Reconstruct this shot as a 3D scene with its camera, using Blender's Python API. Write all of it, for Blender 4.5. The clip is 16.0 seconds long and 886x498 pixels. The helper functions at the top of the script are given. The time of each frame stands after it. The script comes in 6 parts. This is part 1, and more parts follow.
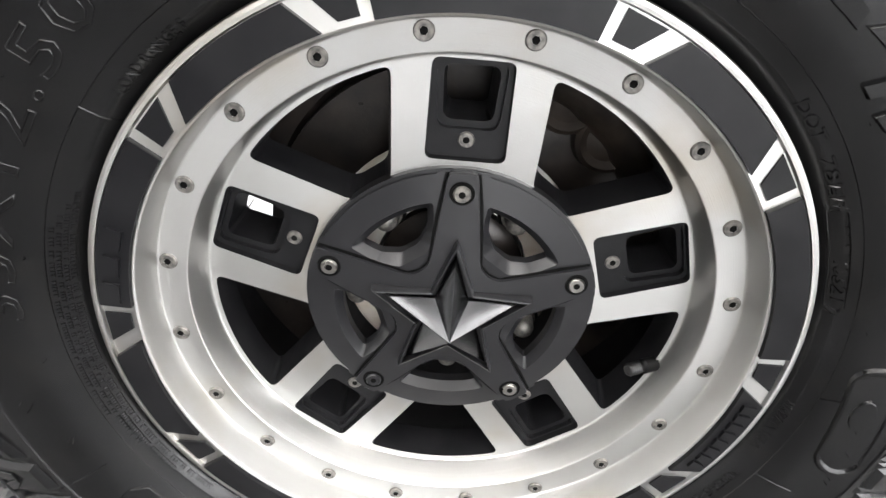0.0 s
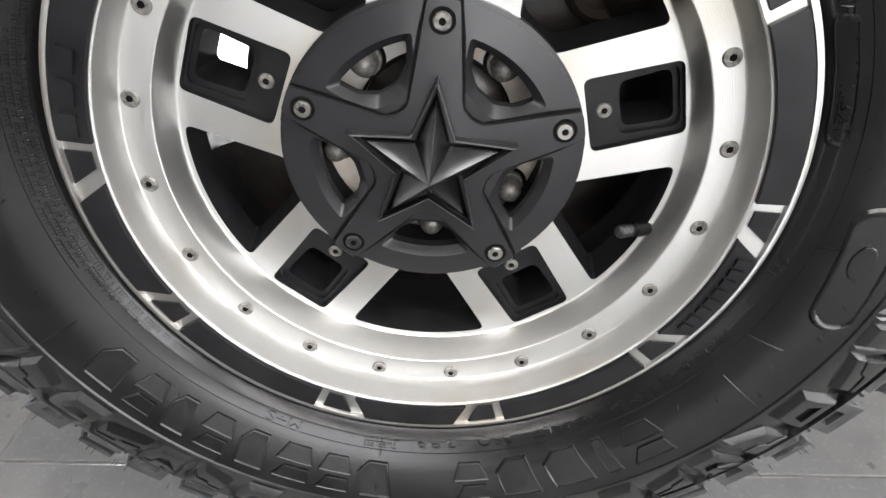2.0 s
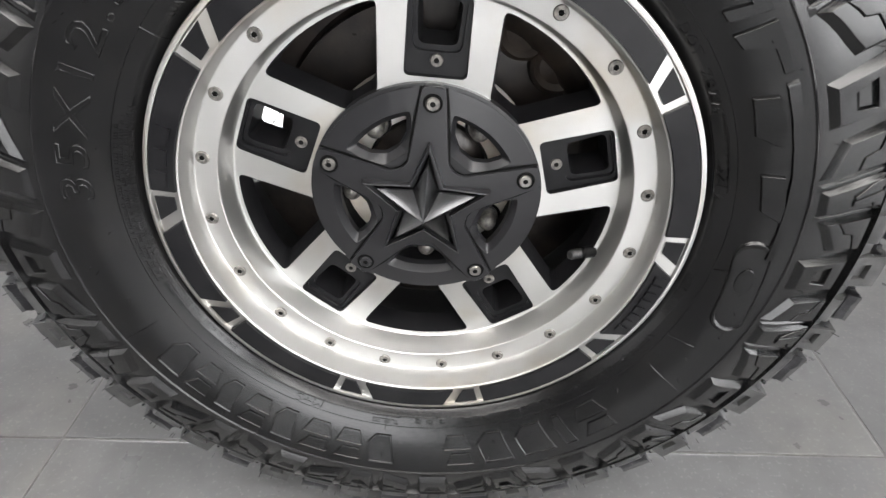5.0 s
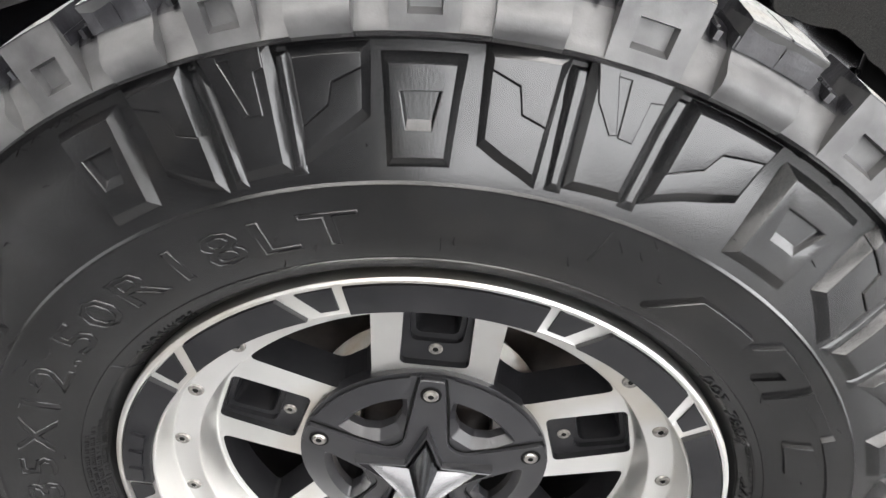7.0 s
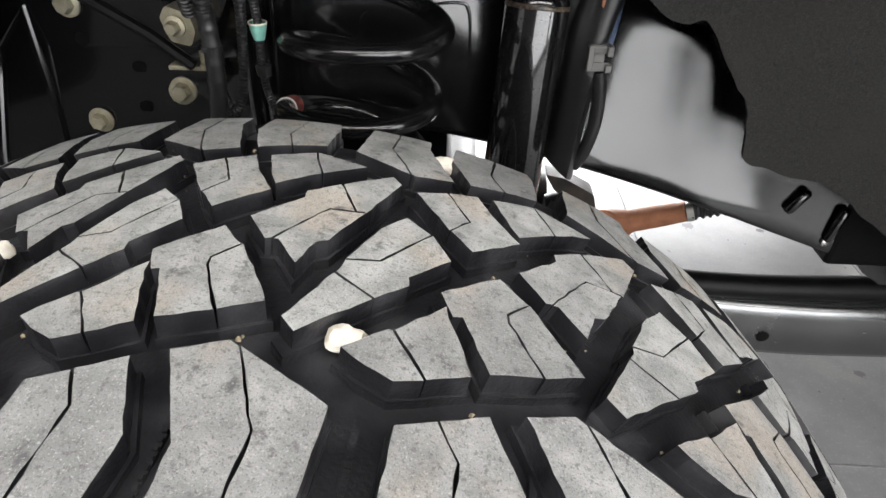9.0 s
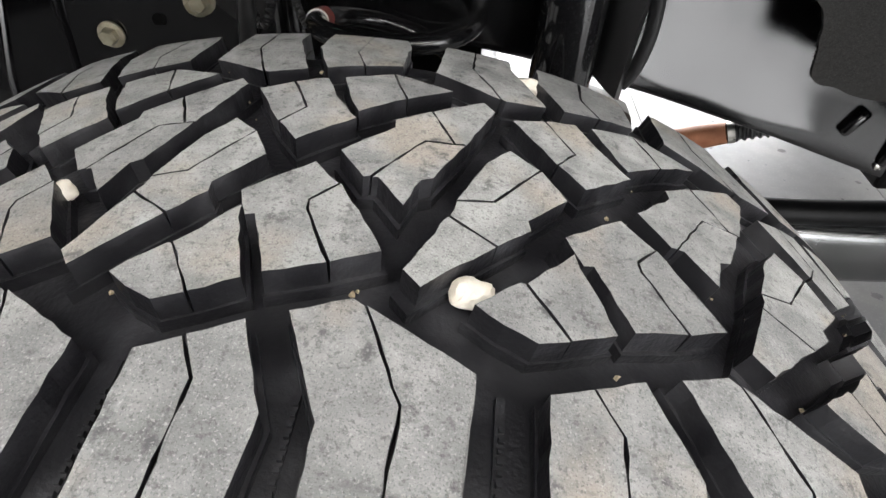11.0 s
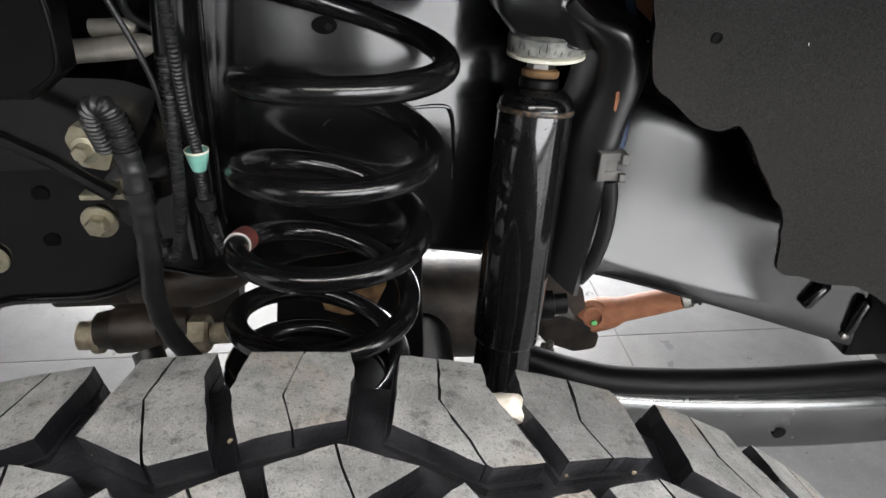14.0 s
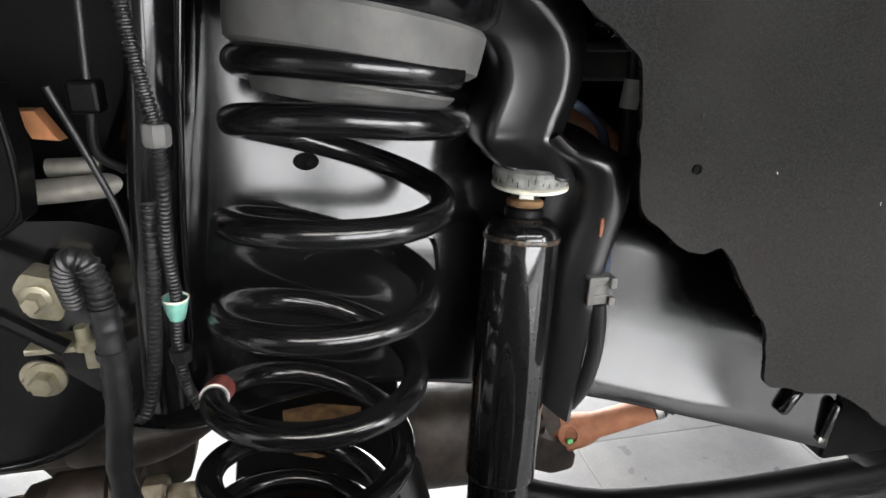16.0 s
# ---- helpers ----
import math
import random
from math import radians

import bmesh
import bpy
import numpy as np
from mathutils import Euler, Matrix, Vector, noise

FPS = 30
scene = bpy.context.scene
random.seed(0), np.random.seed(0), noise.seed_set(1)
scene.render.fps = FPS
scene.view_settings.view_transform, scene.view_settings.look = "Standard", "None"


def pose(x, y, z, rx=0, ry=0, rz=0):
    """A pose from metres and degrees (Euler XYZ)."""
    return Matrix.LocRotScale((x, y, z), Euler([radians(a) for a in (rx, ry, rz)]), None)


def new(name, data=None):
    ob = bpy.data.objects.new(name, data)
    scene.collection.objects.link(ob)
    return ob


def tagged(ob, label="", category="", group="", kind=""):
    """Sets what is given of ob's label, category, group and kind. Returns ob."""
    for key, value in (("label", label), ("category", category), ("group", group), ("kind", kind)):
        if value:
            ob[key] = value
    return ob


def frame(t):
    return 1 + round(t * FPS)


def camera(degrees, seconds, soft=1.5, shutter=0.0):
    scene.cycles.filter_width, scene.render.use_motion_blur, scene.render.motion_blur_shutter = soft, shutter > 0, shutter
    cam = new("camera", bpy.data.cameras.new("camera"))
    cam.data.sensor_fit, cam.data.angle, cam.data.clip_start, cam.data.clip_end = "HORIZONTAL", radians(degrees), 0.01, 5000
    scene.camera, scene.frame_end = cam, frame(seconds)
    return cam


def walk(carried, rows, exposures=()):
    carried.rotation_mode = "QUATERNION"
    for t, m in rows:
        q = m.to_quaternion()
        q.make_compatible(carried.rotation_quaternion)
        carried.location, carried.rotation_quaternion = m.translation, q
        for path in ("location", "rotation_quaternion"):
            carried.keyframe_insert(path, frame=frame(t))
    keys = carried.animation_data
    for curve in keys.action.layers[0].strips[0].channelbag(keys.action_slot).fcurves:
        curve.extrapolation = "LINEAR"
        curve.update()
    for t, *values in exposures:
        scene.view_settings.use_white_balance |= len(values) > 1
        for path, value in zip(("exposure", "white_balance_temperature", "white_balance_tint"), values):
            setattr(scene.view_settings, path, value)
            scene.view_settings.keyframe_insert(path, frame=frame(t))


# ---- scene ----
cam = camera(73.38, 16.0)
# seconds, eye x y z, yaw to the left, pitch up, roll
PATH = [
    (0.0, 0.0011, -0.3626, 0.7050, 0.99, -30.56, 0.04),
    (0.5, 0.0096, -0.3661, 0.6765, 1.15, -31.55, 0.11),
    (1.0, 0.0130, -0.3822, 0.6367, 1.17, -32.95, 0.10),
    (1.5, 0.0149, -0.3849, 0.6145, 1.16, -33.83, 0.18),
    (2.0, 0.0161, -0.3864, 0.6239, 1.08, -34.53, 0.14),
    (2.5, 0.0224, -0.3977, 0.6770, 0.91, -34.45, 0.21),
    (3.0, 0.0244, -0.4184, 0.7191, 0.97, -34.46, 0.25),
    (3.5, 0.0247, -0.4429, 0.7407, 0.80, -34.51, 0.26),
    (3.7, 0.0314, -0.4537, 0.7317, 0.63, -34.63, 0.30),
    (5.8, 0.0217, -0.4960, 0.7184, 1.89, -34.18, 0.35),
    (6.0, 0.0116, -0.4797, 0.7464, 1.95, -34.08, 0.46),
    (6.5, 0.0159, -0.4006, 0.8206, 2.00, -33.83, 0.68),
    (7.0, 0.0277, -0.3203, 0.8998, 1.95, -34.28, 0.59),
    (7.5, 0.0411, -0.2378, 0.9569, 1.84, -33.65, 0.56),
    (8.0, 0.0781, -0.1652, 0.9822, 2.05, -33.85, 0.74),
    (8.5, 0.1061, -0.1389, 1.0088, 2.21, -33.83, 0.89),
    (9.0, 0.1251, -0.0910, 1.0087, 2.31, -35.38, 0.96),
    (9.5, 0.1142, -0.0790, 1.0041, 2.25, -38.11, 0.99),
    (10.0, 0.0891, -0.0672, 0.9943, 2.15, -40.44, 1.10),
    (10.2, 0.0851, -0.0677, 0.9971, 2.13, -41.36, 1.08),
    (12.5, 0.0767, -0.0397, 0.9992, 1.50, -43.78, 1.09),
    (13.0, 0.0833, -0.0114, 1.0254, 1.35, -43.60, 0.99),
    (13.5, 0.0777, 0.0145, 1.0362, 0.07, -39.43, 0.58),
    (14.0, 0.0691, 0.0547, 1.0266, -5.10, -31.55, 0.83),
    (14.5, 0.0680, 0.0717, 1.0198, -10.07, -24.42, 1.05),
    (15.0, 0.0699, 0.0940, 1.0184, -12.61, -21.46, 1.18),
    (15.5, 0.0553, 0.0966, 1.0298, -12.93, -21.22, 1.23),
    (16.0, 0.0185, 0.0891, 1.0380, -12.75, -21.31, 1.36),
]
walk(cam, [(t, pose(x, y, z, 90 + pitch, 0, yaw) @ pose(0, 0, 0, 0, 0, roll)) for t, x, y, z, yaw, pitch, roll in PATH],
     exposures=[(0.0, 0.16), (6.0, 0.16), (6.5, 0.18), (7.0, 0.7), (7.4, 0.72), (8.0, 0.40), (8.5, 0.15), (13.5, 0.0), (14.0, 0.35), (14.9, 0.74), (16.0, 0.8)])

# ---- world and light ----
# unseen panels; the rows at positive y are added to brighten the floor there
LAMPS = [(-1.5, -1.2), (1.1, -1.2), (3.7, -1.2), (-1.5, -3.4), (1.1, -3.4), (3.7, -3.4), (-2.2, 2.2), (0.4, 2.2), (3.0, 2.2), (-2.2, 3.4), (0.4, 3.4), (3.0, 3.4), (-2.2, 5.0), (0.4, 5.0), (3.0, 5.0)]
FLOOR = -0.010          # floor level; the wheel's centre is 0.43 above the datum
world = bpy.data.worlds.new("world")
world.use_nodes = True
world.node_tree.nodes["Background"].inputs[0].default_value = (0.9, 0.95, 1.0, 1)
world.node_tree.nodes["Background"].inputs[1].default_value = 0.25
scene.world = world


# ---- materials ----
def material(name, color, rough=0.5, metal=0.0, vary=0.15, scale=40.0, bump=0.1, bump_scale=300.0, color2=None,
             spec=0.5, coat=0.0, detail=6.0, rough_vary=0.1, blotch=(0.35, 0.65), coat_rough=0.12):
    m = bpy.data.materials.new(name)
    m.use_nodes = True
    nt = m.node_tree
    n, l = nt.nodes, nt.links
    bsdf = n["Principled BSDF"]
    bsdf.inputs["Roughness"].default_value = rough
    bsdf.inputs["Metallic"].default_value = metal
    bsdf.inputs["Specular IOR Level"].default_value = spec
    bsdf.inputs["Coat Weight"].default_value = coat
    bsdf.inputs["Coat Roughness"].default_value = coat_rough
    co = n.new("ShaderNodeTexCoord")
    no = n.new("ShaderNodeTexNoise")
    no.inputs["Scale"].default_value, no.inputs["Detail"].default_value = scale, detail
    l.new(co.outputs["Object"], no.inputs["Vector"])
    ramp = n.new("ShaderNodeValToRGB")
    ramp.color_ramp.elements[0].position, ramp.color_ramp.elements[1].position = blotch
    c2 = color2 or tuple(min(1, c * (1 + 2 * vary)) for c in color)
    ramp.color_ramp.elements[0].color = (*[c * (1 - vary) for c in color], 1) if not color2 else (*color, 1)
    ramp.color_ramp.elements[1].color = (*c2, 1)
    l.new(no.outputs["Fac"], ramp.inputs["Fac"])
    l.new(ramp.outputs["Color"], bsdf.inputs["Base Color"])
    if rough_vary:
        mr = n.new("ShaderNodeMapRange")
        mr.inputs["To Min"].default_value, mr.inputs["To Max"].default_value = max(0.02, rough - rough_vary), min(1, rough + rough_vary)
        n3 = n.new("ShaderNodeTexNoise")
        n3.inputs["Scale"].default_value, n3.inputs["Detail"].default_value = scale * 2.7, 5
        l.new(co.outputs["Object"], n3.inputs["Vector"])
        l.new(n3.outputs["Fac"], mr.inputs["Value"])
        l.new(mr.outputs["Result"], bsdf.inputs["Roughness"])
    if bump:
        n2 = n.new("ShaderNodeTexNoise")
        n2.inputs["Scale"].default_value, n2.inputs["Detail"].default_value = bump_scale, 4
        l.new(co.outputs["Object"], n2.inputs["Vector"])
        b = n.new("ShaderNodeBump")
        b.inputs["Strength"].default_value, b.inputs["Distance"].default_value = bump, 0.001
        l.new(n2.outputs["Fac"], b.inputs["Height"])
        l.new(b.outputs["Normal"], bsdf.inputs["Normal"])
    return m


RUBBER = material("rubber", (0.003, 0.003, 0.0033), 0.22, vary=0.5, scale=18, bump=0.07, bump_scale=700, color2=(0.007, 0.007, 0.0075), rough_vary=0.06, spec=0.42)
GROOVE = material("groove_rubber", (0.007, 0.007, 0.0085), 0.40, scale=45, bump=0.3, bump_scale=500, color2=(0.040, 0.040, 0.044), blotch=(.46, .82), detail=9, spec=0.4)
DUSTY = material("dusty_rubber", (0.020, 0.020, 0.021), 0.46, scale=45, bump=0.1, bump_scale=900, color2=(0.055, 0.055, 0.055), detail=9)
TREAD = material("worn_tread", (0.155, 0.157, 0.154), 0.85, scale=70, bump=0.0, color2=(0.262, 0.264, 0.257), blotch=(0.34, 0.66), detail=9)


def weather(m, dust, dust_scale, speck_scale, pale=.5, dark=.75):
    """Lays patches of dust, pale specks and dark scuffs over a material's colour."""
    nt = m.node_tree
    n, l = nt.nodes, nt.links
    bsdf = n["Principled BSDF"]
    base = bsdf.inputs["Base Color"].links[0].from_socket
    co = n.new("ShaderNodeTexCoord")
    for scale, lo, hi, colour, amount, detail in ((dust_scale, .52, .66, dust, .55, 8), (speck_scale, .58, .68, (.36, .357, .345), pale, 3), (speck_scale * .16, .47, .70, (.07, .07, .07), dark, 14)):
        if not amount:
            continue
        t = n.new("ShaderNodeTexNoise")
        t.inputs["Scale"].default_value, t.inputs["Detail"].default_value = scale, detail
        l.new(co.outputs["Object"], t.inputs["Vector"])
        r = n.new("ShaderNodeMapRange")
        r.inputs["From Min"].default_value, r.inputs["From Max"].default_value, r.inputs["To Max"].default_value = lo, hi, amount
        l.new(t.outputs["Fac"], r.inputs["Value"])
        mix = n.new("ShaderNodeMix")
        mix.data_type = "RGBA"
        mix.inputs[7].default_value = (*colour, 1)
        l.new(r.outputs["Result"], mix.inputs[0])
        l.new(base, mix.inputs[6])
        base = mix.outputs[2]
    l.new(base, bsdf.inputs["Base Color"])


def worn_rubber(m):
    """Ground-down rubber: each block a little lighter or darker, tan dust, dark pits and tears, pale grit, fine relief."""
    nt = m.node_tree
    n, l = nt.nodes, nt.links
    bsdf = n["Principled BSDF"]
    base = bsdf.inputs["Base Color"].links[0].from_socket
    co = n.new("ShaderNodeTexCoord")
    def noisy(scale, detail, lo, hi, amount, rough=.55, stretch=None):
        src = co.outputs["Object"]
        if stretch:
            mp = n.new("ShaderNodeMapping")
            mp.inputs["Scale"].default_value = stretch
            l.new(src, mp.inputs["Vector"])
            src = mp.outputs["Vector"]
        t = n.new("ShaderNodeTexNoise")
        t.inputs["Scale"].default_value, t.inputs["Detail"].default_value, t.inputs["Roughness"].default_value = scale, detail, rough
        l.new(src, t.inputs["Vector"])
        r = n.new("ShaderNodeMapRange")
        r.inputs["From Min"].default_value, r.inputs["From Max"].default_value, r.inputs["To Max"].default_value = lo, hi, amount
        l.new(t.outputs["Fac"], r.inputs["Value"])
        return r.outputs["Result"]
    def over(factor, colour):
        nonlocal base
        mix = n.new("ShaderNodeMix")
        mix.data_type = "RGBA"
        mix.inputs[7].default_value = (*colour, 1)
        l.new(factor, mix.inputs[0])
        l.new(base, mix.inputs[6])
        base = mix.outputs[2]
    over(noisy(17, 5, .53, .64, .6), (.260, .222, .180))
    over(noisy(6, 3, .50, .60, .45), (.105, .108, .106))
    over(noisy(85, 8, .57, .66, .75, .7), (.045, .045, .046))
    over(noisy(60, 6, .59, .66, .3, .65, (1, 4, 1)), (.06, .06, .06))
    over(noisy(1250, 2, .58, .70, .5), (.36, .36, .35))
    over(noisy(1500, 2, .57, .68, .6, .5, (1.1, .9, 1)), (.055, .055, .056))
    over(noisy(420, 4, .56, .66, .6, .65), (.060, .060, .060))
    info = n.new("ShaderNodeObjectInfo")
    span = n.new("ShaderNodeMapRange")
    span.inputs["To Min"].default_value, span.inputs["To Max"].default_value = .86, 1.12
    l.new(info.outputs["Random"], span.inputs["Value"])
    hsv = n.new("ShaderNodeHueSaturation")
    l.new(span.outputs["Result"], hsv.inputs["Value"])
    l.new(base, hsv.inputs["Color"])
    l.new(hsv.outputs["Color"], bsdf.inputs["Base Color"])
    last = None
    for height, strength, dist in ((noisy(900, 4, 0, 1, 1), .45, .0006), (noisy(130, 6, 0, 1, 1, .65), .45, .0022)):
        bp = n.new("ShaderNodeBump")
        bp.inputs["Strength"].default_value, bp.inputs["Distance"].default_value = strength, dist
        l.new(height, bp.inputs["Height"])
        if last:
            l.new(last, bp.inputs["Normal"])
        last = bp.outputs["Normal"]
    l.new(last, bsdf.inputs["Normal"])


worn_rubber(TREAD)
ALU = material("machined_aluminium", (0.52, 0.52, 0.507), 0.42, 1.0, scale=9, bump=0.05, bump_scale=900, color2=(0.59, 0.585, 0.572), rough_vary=0.04)
turned = ALU.node_tree.nodes.new("ShaderNodeTangent")          # turned on a lathe: the grain runs round the hub
turned.direction_type, turned.axis = "RADIAL", "Y"
ALU.node_tree.links.new(turned.outputs["Tangent"], ALU.node_tree.nodes["Principled BSDF"].inputs["Tangent"])
ALU.node_tree.nodes["Principled BSDF"].inputs["Anisotropic"].default_value = 0.5


def lathe_lines(m, rise):
    """Fine rings left by the turning tool, round an axis that lies rise above the object's origin."""
    n, l = m.node_tree.nodes, m.node_tree.links
    bsdf = n["Principled BSDF"]
    co, sub, mul, ln = n.new("ShaderNodeTexCoord"), n.new("ShaderNodeVectorMath"), n.new("ShaderNodeVectorMath"), n.new("ShaderNodeVectorMath")
    sub.operation, mul.operation, ln.operation = "SUBTRACT", "MULTIPLY", "LENGTH"
    sub.inputs[1].default_value, mul.inputs[1].default_value = (0, 0, rise), (1, 0, 1)
    l.new(co.outputs["Object"], sub.inputs[0])
    l.new(sub.outputs[0], mul.inputs[0])
    l.new(mul.outputs[0], ln.inputs[0])
    t = n.new("ShaderNodeTexNoise")
    t.noise_dimensions = "1D"
    t.inputs["Scale"].default_value, t.inputs["Detail"].default_value = 1400, 3
    l.new(ln.outputs["Value"], t.inputs["W"])
    bp = n.new("ShaderNodeBump")
    bp.inputs["Strength"].default_value, bp.inputs["Distance"].default_value = .22, .0004
    l.new(t.outputs["Fac"], bp.inputs["Height"])
    l.new(bsdf.inputs["Normal"].links[0].from_socket, bp.inputs["Normal"])
    l.new(bp.outputs["Normal"], bsdf.inputs["Normal"])


lathe_lines(ALU, 0.25)
SATIN = material("satin_black", (0.006, 0.006, 0.007), 0.38, scale=30, bump=0.06, bump_scale=1500, color2=(0.012, 0.012, 0.013), spec=0.24)
CAPBLACK = material("cap_black", (0.013, 0.013, 0.0145), 0.30, scale=25, bump=0.02, bump_scale=2200, color2=(0.017, 0.017, 0.0185), spec=0.4, rough_vary=0.02)
CHROME = material("smoked_chrome", (0.062, 0.063, 0.066), 0.25, 1.0, scale=20, bump=0.0, color2=(0.085, 0.086, 0.09), rough_vary=0.02)
BOLT = material("bolt_steel", (0.10, 0.097, 0.092), 0.45, 0.5, scale=260, bump=0.2, color2=(0.25, 0.235, 0.215))
STEEL = material("bright_steel", (0.36, 0.35, 0.33), 0.3, 1.0, scale=50, bump=0.1, color2=(0.48, 0.46, 0.43))
# near-black painted for the shade in sockets, holes and gaps; also the rail's end
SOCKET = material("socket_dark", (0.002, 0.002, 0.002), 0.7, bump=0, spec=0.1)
BRAKE = material("brake_iron", (0.013, 0.0122, 0.0120), 0.32, 0.3, scale=30, bump=0.2, color2=(0.042, 0.034, 0.030))
FLANGE = material("worn_flange", (0.66, 0.56, 0.46), 0.45, 0.2, scale=30, bump=0.2, color2=(0.86, 0.84, 0.80), blotch=(.3, .6))
GLOSS = material("chassis_black", (0.003, 0.003, 0.0034), 0.17, vary=0.3, scale=12, bump=0.05, bump_scale=90, color2=(0.005, 0.005, 0.0055), coat=0.2, rough_vary=0.05)
SHOCK = material("dusty_black_tube", (0.005, 0.005, 0.0055), 0.26, spec=0.15, scale=160, bump=0.03, bump_scale=500, color2=(0.026, 0.025, 0.023), blotch=(.64, .84), detail=10, rough_vary=0.05, coat=1.0, coat_rough=.07)
SHOCK.node_tree.nodes["Principled BSDF"].inputs["Coat IOR"].default_value = 1.55
CASTBLACK = material("bracket_black", (0.009, 0.009, 0.0094), 0.34, scale=40, bump=0.015, bump_scale=700, color2=(0.012, 0.012, 0.0124), rough_vary=0.01, coat=1.0, coat_rough=.22)
COIL = material("spring_black", (0.004, 0.004, 0.0044), 0.2, vary=0.3, scale=40, bump=0.10, bump_scale=250, color2=(0.008, 0.008, 0.0085), coat=0.2, rough_vary=0.06)
MATTE = material("matte_black", (0.002, 0.002, 0.0023), 0.42, scale=30, bump=0.15, bump_scale=400, color2=(0.004, 0.004, 0.0043), spec=0.14)
PLASTIC = material("hose_plastic", (0.008, 0.008, 0.0085), 0.42, scale=50, bump=0.1, color2=(0.014, 0.014, 0.0145))
FELT = material("grey_felt", (0.0140, 0.0137, 0.0132), 1.0, scale=620, bump=0.22, bump_scale=1500, color2=(0.028, 0.0273, 0.0266), spec=0.1, rough_vary=0, detail=6, blotch=(.30, .72))
RUST = material("rusty_red_iron", (0.22, 0.082, 0.038), 0.7, scale=50, bump=0.4, bump_scale=300, color2=(0.31, 0.125, 0.062), detail=10)
DARKRUST = material("dirty_cast_iron", (0.009, 0.0075, 0.006), 0.5, 0.2, scale=30, bump=0.5, bump_scale=150, color2=(0.045, 0.033, 0.025), detail=10)
RIMRUST = material("speckled_rim", (0.010, 0.010, 0.010), 0.35, scale=240, bump=0.2, color2=(0.11, 0.075, 0.045), blotch=(.45, .70), detail=10)
ZINC = material("yellow_zinc", (0.33, 0.30, 0.21), 0.42, 0.6, scale=70, bump=0.2, color2=(0.45, 0.42, 0.32))
GREYRUB = material("grey_isolator", (0.075, 0.075, 0.073), 0.65, scale=30, bump=0.3, bump_scale=200, color2=(0.125, 0.122, 0.115))
PALE = material("pale_cracked_rubber", (0.13, 0.135, 0.128), 0.8, scale=110, bump=1.0, bump_scale=220, color2=(0.34, 0.34, 0.31), detail=10)
CREAM = material("cream_plastic", (0.62, 0.6, 0.5), 0.5, bump=0)
TEAL = material("teal_tape", (0.20, 0.46, 0.38), 0.5, scale=80, bump=0.1)
REDTAG = material("red_tag", (0.26, 0.055, 0.045), 0.6, scale=150, bump=0.2, color2=(0.14, 0.05, 0.045))
WHITE = material("white_paper", (0.6, 0.6, 0.57), 0.6, bump=0)
OCHRE = material("ochre_rust", (0.075, 0.040, 0.017), 0.8, scale=60, bump=0.6, bump_scale=200, color2=(0.24, 0.14, 0.06), detail=9)
WORN = material("worn_bolt_steel", (0.16, 0.13, 0.085), 0.55, 0.3, scale=70, bump=0.4, bump_scale=200, color2=(0.34, 0.30, 0.22), detail=9)
STONE = material("pale_pebble", (0.50, 0.46, 0.38), 0.8, scale=120, bump=0.6, bump_scale=250, color2=(0.68, 0.65, 0.58))
SILVER = material("silver_paint", (0.14, 0.143, 0.143), 0.24, 0.9, scale=15, bump=0.03, color2=(0.18, 0.184, 0.184))
TILE = material("floor_tile", (0.092, 0.092, 0.093), 0.30, scale=5, bump=0.0, bump_scale=60, color2=(0.120, 0.120, 0.121), rough_vary=0.08)
CHARCOAL = material("charcoal_wall", (0.045, 0.045, 0.045), 0.8, scale=2, bump=0.05, bump_scale=80, vary=0.05)
PALEWALL = material("pale_wall", (0.64, 0.64, 0.64), 0.8, scale=2, bump=0.05, bump_scale=80, vary=0.05)
GROUT = material("grout", (0.085, 0.083, 0.08), 0.9, scale=60, bump=0.2)
WALL = material("grey_wall", (0.30, 0.30, 0.30), 0.8, scale=2, bump=0.05, bump_scale=80, vary=0.05)
MUD = material("dried_mud", (0.16, 0.13, 0.085), 0.9, scale=200, bump=0.4, color2=(0.26, 0.22, 0.15))
ORANGE = material("orange_plastic", (0.5, 0.22, 0.1), 0.5, bump=0.1)
ALUPIPE = material("pale_pipe", (0.55, 0.52, 0.46), 0.4, 0.6, scale=40, bump=0.1)
GREEN = material("green_mark", (0.12, 0.45, 0.14), 0.6, bump=0)
BLUEBLACK = material("navy_hose", (0.05, 0.065, 0.10), 0.2, bump=0.02)
GLOW = bpy.data.materials.new("lamp_diffuser")
GLOW.use_nodes = True
GLOW.node_tree.nodes["Principled BSDF"].inputs["Emission Color"].default_value = (1.0, 0.965, 0.935, 1)
GLOW.node_tree.nodes["Principled BSDF"].inputs["Emission Strength"].default_value = 11.5


# unseen glow behind added glazing; the stronger one brightens the floor beyond the car
DAY_FILL, NORTH_FILL = bpy.data.materials.new("daylight"), bpy.data.materials.new("north_fill_daylight")
DAY_FILL.use_nodes = True
DAY_FILL.node_tree.nodes["Principled BSDF"].inputs["Emission Color"].default_value = (0.98, 0.985, 1.0, 1)
DAY_FILL.node_tree.nodes["Principled BSDF"].inputs["Emission Strength"].default_value = 6.0
NORTH_FILL.use_nodes = True
NORTH_FILL.node_tree.nodes["Principled BSDF"].inputs["Emission Color"].default_value = (0.98, 0.985, 1.0, 1)
NORTH_FILL.node_tree.nodes["Principled BSDF"].inputs["Emission Strength"].default_value = 25.0
weather(TILE, (.15, .145, .136), 3, 160, .12, .35)
weather(RUBBER, (.0095, .0090, .0086), 30, 900, 0.0, 0.0)
weather(FELT, (.021, .018, .0165), 9, 1100, .04, 0.0)
